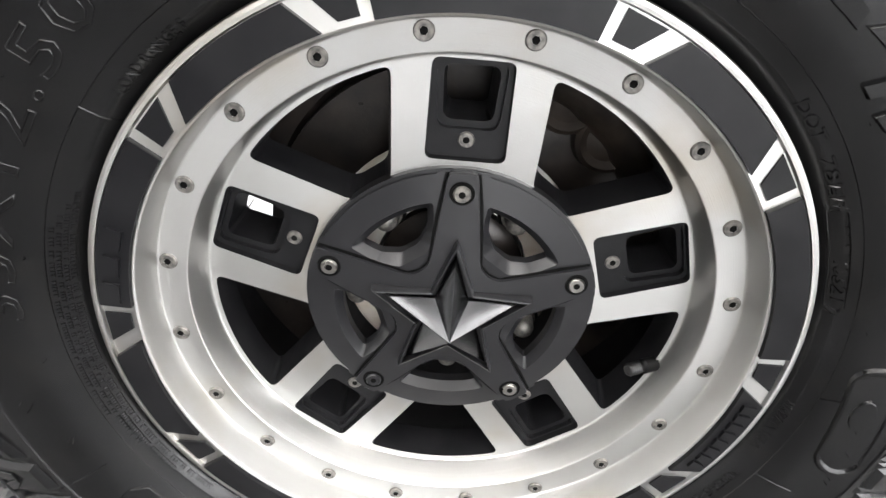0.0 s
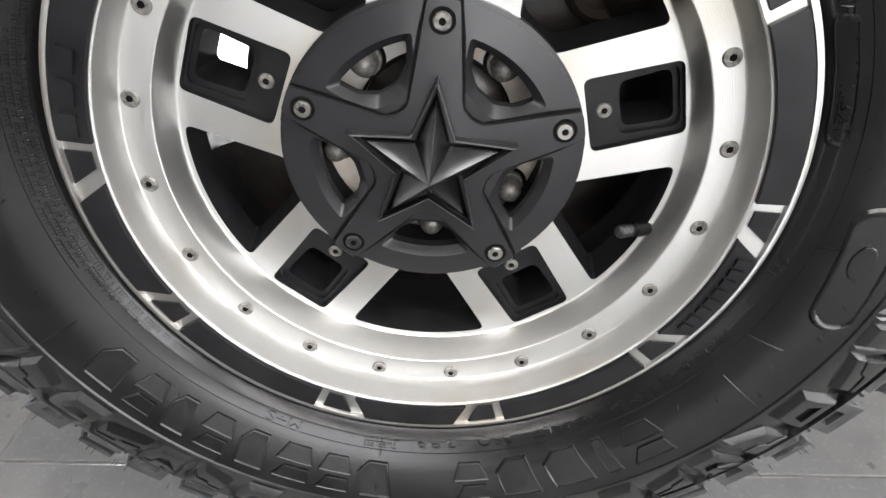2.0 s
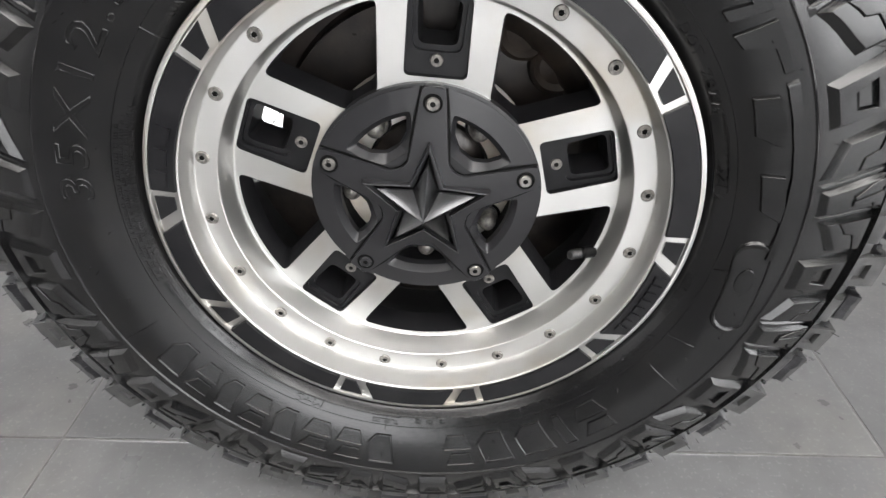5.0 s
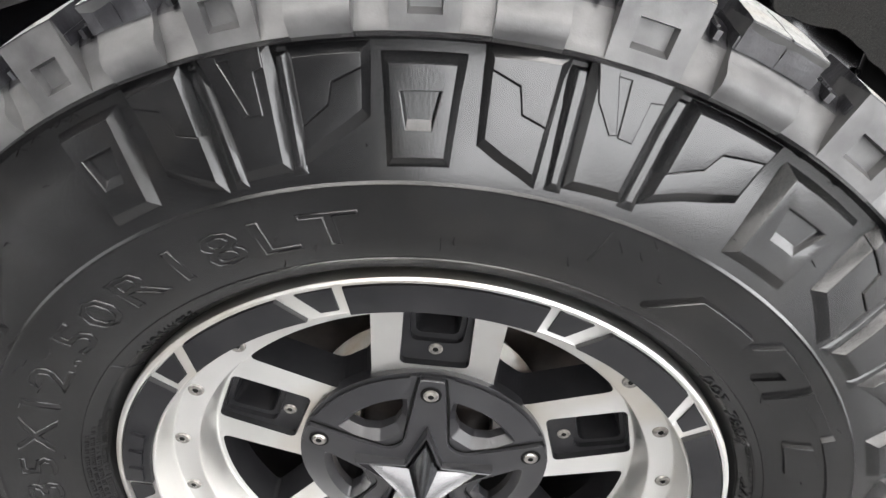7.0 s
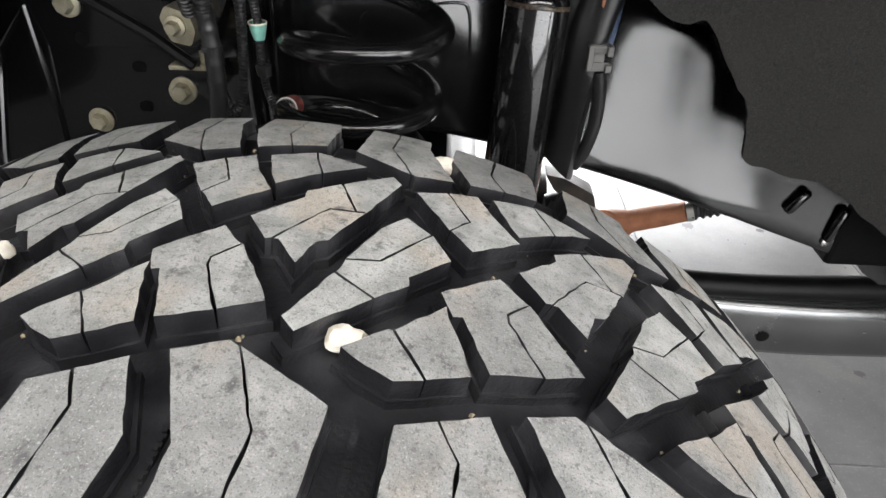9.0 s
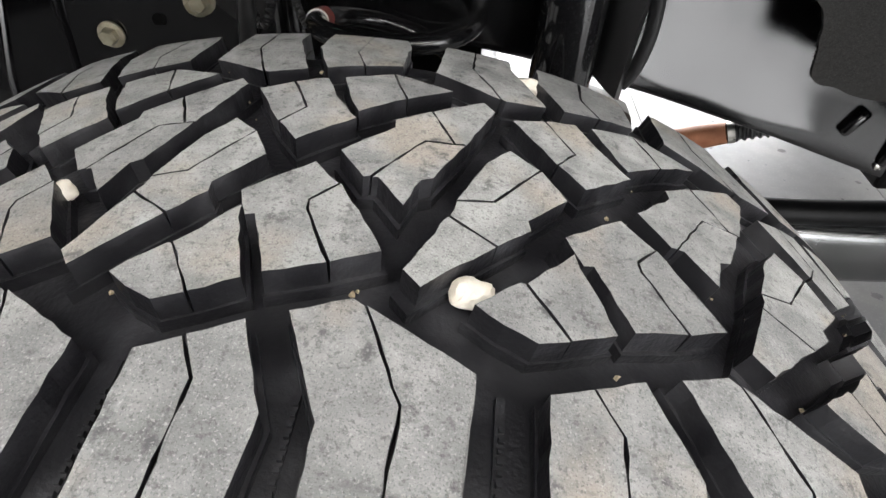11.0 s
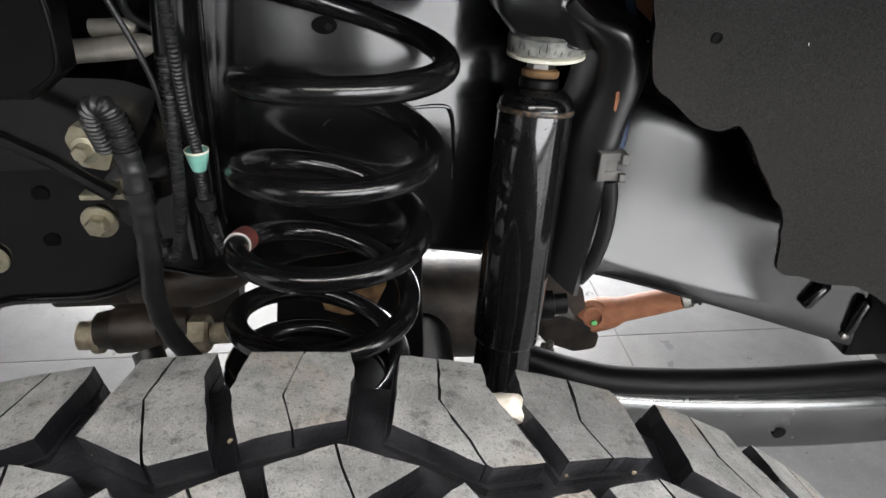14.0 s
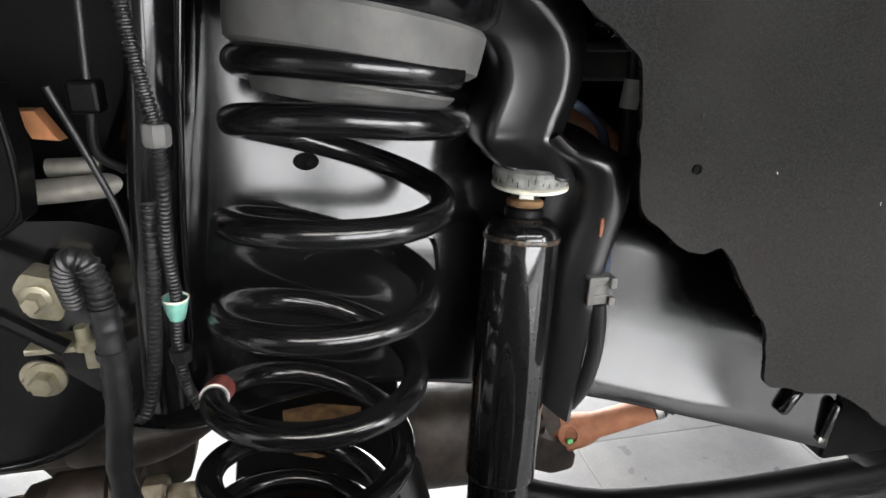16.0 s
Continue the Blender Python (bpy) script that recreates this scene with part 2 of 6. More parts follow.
weather(FELT, (.031, .030, .029), 5, 2600, .08, 0.0)
weather(ALU, (.46, .41, .33), 7, 400, 0.0, 0.0)


# ---- building helpers ----
def thing(name, base, label, category, group="", kind=""):
    ob = new(name)
    ob.location = base
    ob.empty_display_size = 0.05
    return tagged(ob, label, category, group, kind)


def origin_of(ob):
    while ob.parent:
        ob = ob.parent
    return Vector(ob.location)


def part(name, bm, mat, parent=None, label="", smooth=False, origin=None):
    """Links a bmesh, given in world places, as one mesh object under parent."""
    o = origin_of(parent) if parent else Vector(origin or (0, 0, 0))
    bmesh.ops.translate(bm, verts=bm.verts, vec=-o)
    bmesh.ops.recalc_face_normals(bm, faces=bm.faces)
    me = bpy.data.meshes.new(name)
    bm.to_mesh(me)
    bm.free()
    for m in (mat if isinstance(mat, (list, tuple)) else [mat]):
        me.materials.append(m)
    if smooth:
        me.polygons.foreach_set("use_smooth", [True] * len(me.polygons))
        me.set_sharp_from_angle(angle=radians(smooth if smooth > 1 else 35))
    ob = new(name, me)
    if parent:
        ob.parent = parent
    else:
        ob.location = o
    if label:
        ob["label"] = label
    return ob


HUB = 0.43


def wp(r, a, y):
    """A place on the wheel: radius, degrees clockwise from the top as seen from outside, depth."""
    a = radians(a)
    return Vector((r * math.sin(a), y, HUB + r * math.cos(a)))


def revolve(bm, profile, segs=128, closed=False, mats=None):
    rings = [[bm.verts.new(wp(r, 360 * k / segs, y)) for k in range(segs)] for r, y in profile]
    n = len(rings)
    for i in range(n if closed else n - 1):
        a, b = rings[i], rings[(i + 1) % n]
        for k in range(segs):
            f = bm.faces.new((a[k], a[(k + 1) % segs], b[(k + 1) % segs], b[k]))
            if mats:
                f.material_index = mats[i]
    return bm


def slab(bm, poly, place, low, high, bevel=0.0, top_mat=0, side_mat=0, bottom=False, draft=0.0):
    """A prism over a flat outline; place(u, v, h) lays it in space; bevel rounds the upper edge in metres of h and as an inset share."""
    n = len(poly)
    cu, cv = sum(p[0] for p in poly) / n, sum(p[1] for p in poly) / n
    def ring(h, k):
        return [bm.verts.new(place(u + (cu - u) * k, v + (cv - v) * k, h)) for u, v in poly]
    levels = [(low, -draft), (high - bevel, 0.0), (high, bevel * 4 if bevel else 0.0)] if bevel else [(low, -draft), (high, 0.0)]
    rings = [ring(h, k) for h, k in levels]
    for a, b in zip(rings, rings[1:]):
        for k in range(n):
            f = bm.faces.new((a[k], a[(k + 1) % n], b[(k + 1) % n], b[k]))
            f.material_index = side_mat
    f = bm.faces.new(rings[-1])
    f.material_index = top_mat
    if bottom:
        bm.faces.new(list(reversed(rings[0]))).material_index = side_mat
    return bm


def rounded(poly, radius, n=4):
    """The outline with its corners rounded."""
    out = []
    m = len(poly)
    for i in range(m):
        p, a, b = Vector(poly[i]), Vector(poly[i - 1]), Vector(poly[(i + 1) % m])
        da, db = (a - p), (b - p)
        r = min(radius, da.length * 0.45, db.length * 0.45)
        s, e = p + da.normalized() * r, p + db.normalized() * r
        for k in range(n + 1):
            t = k / n
            out.append(tuple(s * (1 - t) ** 2 + p * 2 * t * (1 - t) + e * t ** 2))
    return out


def plate(bm, outer, holes, place, front, back, front_mat=0, wall_mat=0, drafts=0.0, bevel=0.0):
    """A plate with holes through it. outer and holes are outlines; front and back are heights for place()."""
    loops = [outer] + list(holes)
    edges, fronts, backs = [], [], []
    for i, loop in enumerate(loops):
        n = len(loop)
        cu, cv = sum(p[0] for p in loop) / n, sum(p[1] for p in loop) / n
        vs = [bm.verts.new(place(u, v, front)) for u, v in loop]
        k = drafts if i else -drafts * 0.2
        vb = [bm.verts.new(place(u + (cu - u) * k, v + (cv - v) * k, back)) for u, v in loop]
        for j in range(n):
            edges.append(bm.edges.new((vs[j], vs[(j + 1) % n])))
        fronts.append(vs)
        backs.append(vb)
    res = bmesh.ops.triangle_fill(bm, use_beauty=True, use_dissolve=False, edges=edges)
    for f in res["geom"]:
        if isinstance(f, bmesh.types.BMFace):
            f.material_index = front_mat
    for vs, vb in zip(fronts, backs):
        n = len(vs)
        for j in range(n):
            f = bm.faces.new((vs[j], vs[(j + 1) % n], vb[(j + 1) % n], vb[j]))
            f.material_index = wall_mat
    return bm


def spline(points, steps=8):
    """Catmull-Rom through the points."""
    p = [Vector(q) for q in points]
    p = [p[0] * 2 - p[1]] + p + [p[-1] * 2 - p[-2]]
    out = []
    for i in range(1, len(p) - 2):
        for k in range(steps):
            t = k / steps
            out.append(0.5 * (2 * p[i] + (p[i + 1] - p[i - 1]) * t + (2 * p[i - 1] - 5 * p[i] + 4 * p[i + 1] - p[i + 2]) * t * t
                              + (3 * p[i] - p[i - 1] - 3 * p[i + 1] + p[i + 2]) * t ** 3))
    return out + [p[-2]]


def tube(bm, pts, radius, segs=14, caps=True, mat=0, flat=None):
    """A round bar along the points; radius is a number or a function of the share of the length."""
    pts = [Vector(p) for p in pts]
    n = len(pts)
    tan = [(pts[min(i + 1, n - 1)] - pts[max(i - 1, 0)]).normalized() for i in range(n)]
    side = tan[0].orthogonal().normalized()
    rings = []
    for i in range(n):
        side = (side - tan[i] * side.dot(tan[i])).normalized()
        up = tan[i].cross(side)
        r = radius(i / (n - 1)) if callable(radius) else radius
        rings.append([bm.verts.new(pts[i] + (side * math.cos(2 * math.pi * k / segs) + up * math.sin(2 * math.pi * k / segs)) * r) for k in range(segs)])
    for a, b in zip(rings, rings[1:]):
        for k in range(segs):
            bm.faces.new((a[k], a[(k + 1) % segs], b[(k + 1) % segs], b[k])).material_index = mat
    if caps:
        bm.faces.new(rings[0]).material_index = mat
        bm.faces.new(rings[-1]).material_index = mat
    return bm


def lathe(bm, base, axis, profile, segs=24, mat=0, caps=True):
    """Turned shape: profile of (distance along axis, radius) from base."""
    base, axis = Vector(base), Vector(axis).normalized()
    s = axis.orthogonal().normalized()
    u = axis.cross(s)
    rings = [[bm.verts.new(base + axis * h + (s * math.cos(2 * math.pi * k / segs) + u * math.sin(2 * math.pi * k / segs)) * r) for k in range(segs)] for h, r in profile]
    for a, b in zip(rings, rings[1:]):
        for k in range(segs):
            bm.faces.new((a[k], a[(k + 1) % segs], b[(k + 1) % segs], b[k])).material_index = mat
    if caps:
        bm.faces.new(rings[0]).material_index = mat
        bm.faces.new(rings[-1]).material_index = mat
    return bm


def box(bm, lo, hi, bevel=0.0):
    c, s = [(a + b) / 2 for a, b in zip(lo, hi)], [abs(b - a) for a, b in zip(lo, hi)]
    geo = bmesh.ops.create_cube(bm, size=1.0, matrix=Matrix.Translation(c) @ Matrix.Diagonal((*s, 1)))
    if bevel:
        es = {e for v in geo["verts"] for e in v.link_edges}
        bmesh.ops.bevel(bm, geom=list(es), offset=bevel, segments=2, profile=0.5, affect="EDGES")
    return bm


def B():
    return bmesh.new()


# ---- the room: floor, then unseen walls, glazing, ceiling and lamps added for light ----
def build_room():
    bm = B()
    box(bm, (-7, -6, FLOOR - 0.05), (7, 8, FLOOR - 0.0012))
    floor = tagged(part("floor", bm, GROUT, origin=(0, 0, FLOOR)), "grey stone-look floor tiles with thin grout joints", "floor", kind="structure")
    size, gap = 0.60, 0.0018
    lo = B()
    box(lo, (gap, gap, -0.006), (size - gap, size - gap, 0), 0.0012)
    me = bpy.data.meshes.new("tile")
    lo.to_mesh(me)
    lo.free()
    me.materials.append(TILE)
    rest = B()
    for i in range(-11, 12):
        for j in range(-11, 14):
            x, y = -0.545 + size * i, 0.06 + size * j
            if x < -7 or x > 6.4 or y < -6 or y > 7.4:
                continue
            if -6 <= i <= 6 and -4 <= j <= 9:
                t = new("tile", me)
                t.parent = floor
                t.location = (x, y, 0)
            else:
                box(rest, (x + gap, y + gap, FLOOR - 0.006), (x + size - gap, y + size - gap, FLOOR))
    part("far_tile", rest, TILE, floor)["kind"] = "stuff"
    # west wall is out of view, made pale to throw light on the wheel
    bm = B()
    box(bm, (-7.15, -6, FLOOR), (-7, 8, 3.6))
    tagged(part("wall_west", bm, PALEWALL), "unseen pale showroom wall, toned to reflect light onto the wheel", "wall", kind="structure")
    # north glazing is added out of view to whiten the floor beyond the car
    bm = B()
    for lo, hi in (((-7, 8, FLOOR), (7, 8.15, .25)), ((-7, 8, 3.2), (7, 8.15, 3.6)), ((-7, 8, .25), (-5, 8.15, 3.2)), ((5, 8, .25), (7, 8.15, 3.2))):
        box(bm, lo, hi)
    tagged(part("wall_north", bm, WALL), "unseen grey showroom wall, its wide glazed front added to let light in", "wall", kind="structure")
    bm = B()
    bmesh.ops.create_grid(bm, x_segments=1, y_segments=1, size=1, matrix=Matrix.Translation((0, 9.6, 2.5)) @ Matrix.Rotation(radians(90), 4, "X") @ Matrix.Diagonal((8, 4.5, 1, 1)))
    tagged(part("backdrop", bm, NORTH_FILL), "unseen glowing sheet for hazy daylight outside the glazed front", "backdrop", kind="structure")
    # east glazing is unseen, put in for light falling from the right
    bm = B()
    for lo, hi in (((7, -6, FLOOR), (7.15, 8, .30)), ((7, -6, 3.2), (7.15, 8, 3.6)), ((7, -6, .30), (7.15, -5.6, 3.2)), ((7, 5.0, .30), (7.15, 8, 3.2))):
        box(bm, lo, hi)
    tagged(part("wall_east", bm, WALL), "unseen grey showroom wall, its wide glazed front added to let light in", "wall", kind="structure")
    for k in range(5):
        bm = B()
        y = -5.6 + 2.65 * k
        box(bm, (7.03, y - .04, .30), (7.12, y + .04, 3.2), .006)
        tagged(part("window_frame", bm, WALL), "unseen grey window frame post of the added glazed front", "window frame", kind="structure")
    # unseen south wall: one half kept dark, the other glazed to brighten reflections
    bm = B()
    for lo, hi in (((-7, -6.15, FLOOR), (-.3, -6, 3.6)), ((-.3, -6.15, FLOOR), (7, -6, .30)), ((-.3, -6.15, 3.2), (7, -6, 3.6)), ((6.6, -6.15, .30), (7, -6, 3.2))):
        box(bm, lo, hi)
    tagged(part("wall_south", bm, CHARCOAL), "unseen charcoal showroom wall, glazed along one half to shape reflections", "wall", kind="structure")
    bm = B()
    bmesh.ops.create_grid(bm, x_segments=1, y_segments=1, size=1, matrix=Matrix.Translation((3.0, -7.6, 2.5)) @ Matrix.Rotation(radians(90), 4, "X") @ Matrix.Diagonal((7.0, 4.5, 1, 1)))
    tagged(part("backdrop", bm, DAY_FILL), "unseen glowing sheet for hazy daylight outside the glazed front", "backdrop", kind="structure")
    bm = B()
    bmesh.ops.create_grid(bm, x_segments=1, y_segments=1, size=1, matrix=Matrix.Translation((8.6, 0, 2.5)) @ Matrix.Rotation(radians(-90), 4, "Y") @ Matrix.Diagonal((4.5, 11, 1, 1)))
    tagged(part("backdrop", bm, DAY_FILL), "unseen glowing sheet for hazy daylight outside the glazed front", "backdrop", kind="structure")
    # ceiling never comes into view; darkened so that reflections gain contrast
    bm = B()
    box(bm, (-7.15, -6.15, 3.6), (7.15, 8.15, 3.7))
    tagged(part("ceiling", bm, CHARCOAL), "unseen charcoal showroom ceiling, kept dark for contrast in reflections", "ceiling", kind="structure")
    for x, y in LAMPS:
        lamp = thing("ceiling_light", (x, y, 3.6), "flat white ceiling light panel, switched on, out of view", "ceiling light", "ceiling lights")
        bm = B()
        box(bm, (x - 1.2, y - 0.55, 3.55), (x + 1.2, y + 0.55, 3.6), 0.004)
        part("frame", bm, WALL, lamp)
        bm = B()
        box(bm, (x - 1.16, y - 0.51, 3.545), (x + 1.16, y + 0.51, 3.553))
        part("diffuser", bm, GLOW, lamp)


# ---- tyre ----
CROWN, MID = 0.4425, 0.100
KNOT_TH = [-40, -3, 0, 4, 8, 12, 17, 23.2, 24.3, 28.1, 31.6, 34.2, 37.7, 42.9, 58, 68.4, 76.6, 83.3, 88.1, 95.3, 102.4, 107.7, 113.2, 121.6, 320]
KNOT_P = [-2.970, -0.222, 0.0, 0.289, 0.565, 0.826, 1.137, 1.508, 1.572, 1.757, 1.930, 2.055, 2.240, 2.506, 3.500, 4.035, 4.570, 5.080, 5.520, 6.035, 6.570, 7.080, 7.520, 8.035, 22.030]
PITCHES = 25


def theta(p):
    """Degrees round the tyre at a count of pitches; the pitches differ in length."""
    if p > KNOT_P[-1]:
        return 360 + float(np.interp(p - PITCHES, KNOT_P, KNOT_TH))
    return float(np.interp(p, KNOT_P, KNOT_TH))


def crown(y):
    return CROWN - 0.008 * min(1.4, abs(y - MID) / 0.13) ** 2.6


def on_tread(n):
    def place(p, y, h):
        return wp(crown(y) + h, theta(n + p), y)
    return place


# outlines of the tread blocks over one pitch: share of the pitch, depth across the tread; cuts are the sipes
TREAD_BLOCKS = [
    ("shoulder_lug", [(-.058, .018), (-.055, .0268), (.06, .0315), (.198, .0380), (.300, .0105), (.258, -.0298), (-.082, -.0298), (-.066, -.002)],
     [[(.06, .0315), (.118, .0185), (.094, -.0190), (.090, -.0298)]]),
    ("shoulder_lug", [(.303, .0420), (.453, .0488), (.772, .0290), (.757, .0015), (.735, -.029), (.412, -.029), (.424, .0095)],
     [[(.490, .0468), (.606, .0165), (.592, -.0115), (.588, -.029)]]),
    ("tread_block", [(-.235, .0535), (-.160, .0475), (-.074, .0430), (.012, .0462), (.146, .0527), (.066, .079), (.058, .0855), (-.11, .066)],
     [[(.012, .0462), (-.095, .066)]]),
    ("tread_block", [(.036, .0932), (.24, .113), (.336, .101), (.506, .0694), (.365, .0618), (.196, .0557), (.111, .0815), (.08, .0805)],
     [[(.367, .0618), (.263, .0857), (.26, .0907), (.340, .1013)]]),
    ("tread_block", [(.572, .063), (.62, .0565), (.93, .0922), (.925, .0974), (1.062, .1152), (.98, .1313), (.886, .1408), (.80, .1273), (.735, .109), (.70, .096)],
     [[(.705, .1005), (.822, .1038), (.985, .1313)], [(.684, .0915), (.725, .0880), (.828, .0803)]]),
    ("tread_block", [(.312, .1217), (.478, .1425), (.474, .1485), (.80, .178), (.84, .1715), (.73, .137), (.63, .1115), (.59, .109), (.545, .093), (.455, .107), (.405, .1065)],
     [[(.43, .107), (.593, .1355), (.725, .1375)], [(.602, .1600), (.690, .1372)]]),
    ("tread_block", [(-.095, .167), (.034, .175), (.163, .181), (.225, .164), (.330, .146), (.14, .1265), (.048, .1395)],
     [[(.034, .175), (.129, .1517), (.052, .139)]]),
    ("tread_block", [(.232, .1828), (.435, .1925), (.675, .1836), (.333, .152), (.298, .1595)],
     [[(.43, .1922), (.50, .168)]]),
    ("inner_lug", [(-.400, .2022), (-.360, .2465), (-.058, .2465), (-.065, .2300), (.056, .1902), (-.112, .1852)],
     [[(-.130, .1860), (-.240, .2180), (-.220, .2465)]]),
    ("inner_lug", [(.137, .1926), (.050, .2215), (.075, .2465), (.455, .2465), (.472, .2350), (.455, .2035), (.300, .1985)],
     [[(.294, .1984), (.240, .2170), (.280, .2465)]]),
]


def inside(q, poly):
    odd = False
    for (a, b), (c, d) in zip(poly, poly[1:] + poly[:1]):
        if (b > q[1]) != (d > q[1]) and q[0] < a + (c - a) * (q[1] - b) / (d - b):
            odd = not odd
    return odd


def split(poly, cut, gap):
    """Cuts an outline in two along a line whose ends lie on it, leaving a gap."""
    def nearest(q):
        best = None
        for i in range(len(poly)):
            a, b = Vector(poly[i]), Vector(poly[(i + 1) % len(poly)])
            d = b - a
            s = max(0.0, min(1.0, (Vector(q) - a).dot(d) / d.length_squared))
            e = (a + d * s - Vector(q)).length
            if best is None or e < best[0]:
                best = (e, i, s)
        return best[1] + best[2]
    s, e = nearest(cut[0]), nearest(cut[-1])
    def walk_round(a, b):
        out, i = [], math.floor(a) + 1
        end = b if b > a else b + len(poly)
        while i < end - 1e-6:
            if i - a > 0.02 and end - i > 0.02:
                out.append(poly[i % len(poly)])
            i += 1
        return out
    def shifted(sign):
        out = []
        for k, q in enumerate(cut):
            d = (Vector(cut[min(k + 1, len(cut) - 1)]) - Vector(cut[max(k - 1, 0)]))
            nrm = Vector((-d.y / 0.111, d.x * 0.111)).normalized() if d.length else Vector((0, 0))   # one pitch is about 0.111 m
            m = math.hypot(nrm.x * 0.111, nrm.y)
            out.append((q[0] + sign * gap * nrm.x / max(m, 1e-6), q[1] + sign * gap * nrm.y / max(m, 1e-6)))
        return out
    raw = list(cut) + walk_round(e, s)
    sign = 1 if area(raw) > 0 else -1
    one = shifted(sign) + walk_round(e, s)
    two = list(reversed(shifted(-sign))) + walk_round(s, e)
    return [one, two]


def ragged(poly):
    """The outline with small worn irregularities along its edges."""
    out = []
    for (a, b), (c, d) in zip(poly, poly[1:] + poly[:1]):
        m = max(1, int(math.hypot((c - a) * .111, d - b) / .005))
        for k in range(m):
            j = .00045 if k else .0002
            out.append((a + (c - a) * k / m + random.uniform(-j, j) / .111, b + (d - b) * k / m + random.uniform(-j, j)))
    return out


def area(poly):
    return sum(a[0] * b[1] - b[0] * a[1] for a, b in zip(poly, poly[1:] + poly[:1])) / 2


TYRE_PROFILE = [(.2440, .004), (.2475, -.008), (.2520, -.0205), (.2580, -.0300), (.2620, -.0345), (.2640, -.0350), (.2700, -.0390), (.2800, -.0432),
                (.2900, -.0465), (.3050, -.0495), (.3245, -.0505), (.3258, -.0517), (.3273, -.0503), (.3340, -.0489), (.3480, -.0450), (.3680, -.0385),
                (.3840, -.0338), (.3935, -.0335), (.3965, -.0400), (.3982, -.0365), (.4050, -.0310), (.4180, -.0240), (.4255, -.0130), (.4270, .0),
                (.4285, .05), (.4290, .10), (.4285, .15), (.4270, .213), (.4255, .228), (.4180, .240), (.4000, .2455), (.3700, .2490),
                (.3300, .2515), (.3000, .2490), (.2700, .2380), (.2520, .2200), (.2440, .196)]


def side_y(r):
    rs, ys = [p[0] for p in TYRE_PROFILE[:23]], [p[1] for p in TYRE_PROFILE[:23]]
    return float(np.interp(r, rs, ys))


def on_side(a0=0.0):
    """Places on the outer sidewall: degrees, radius, height above the rubber."""
    def place(a, r, h):
        return wp(r, a0 + a, side_y(r) - h)
    return place


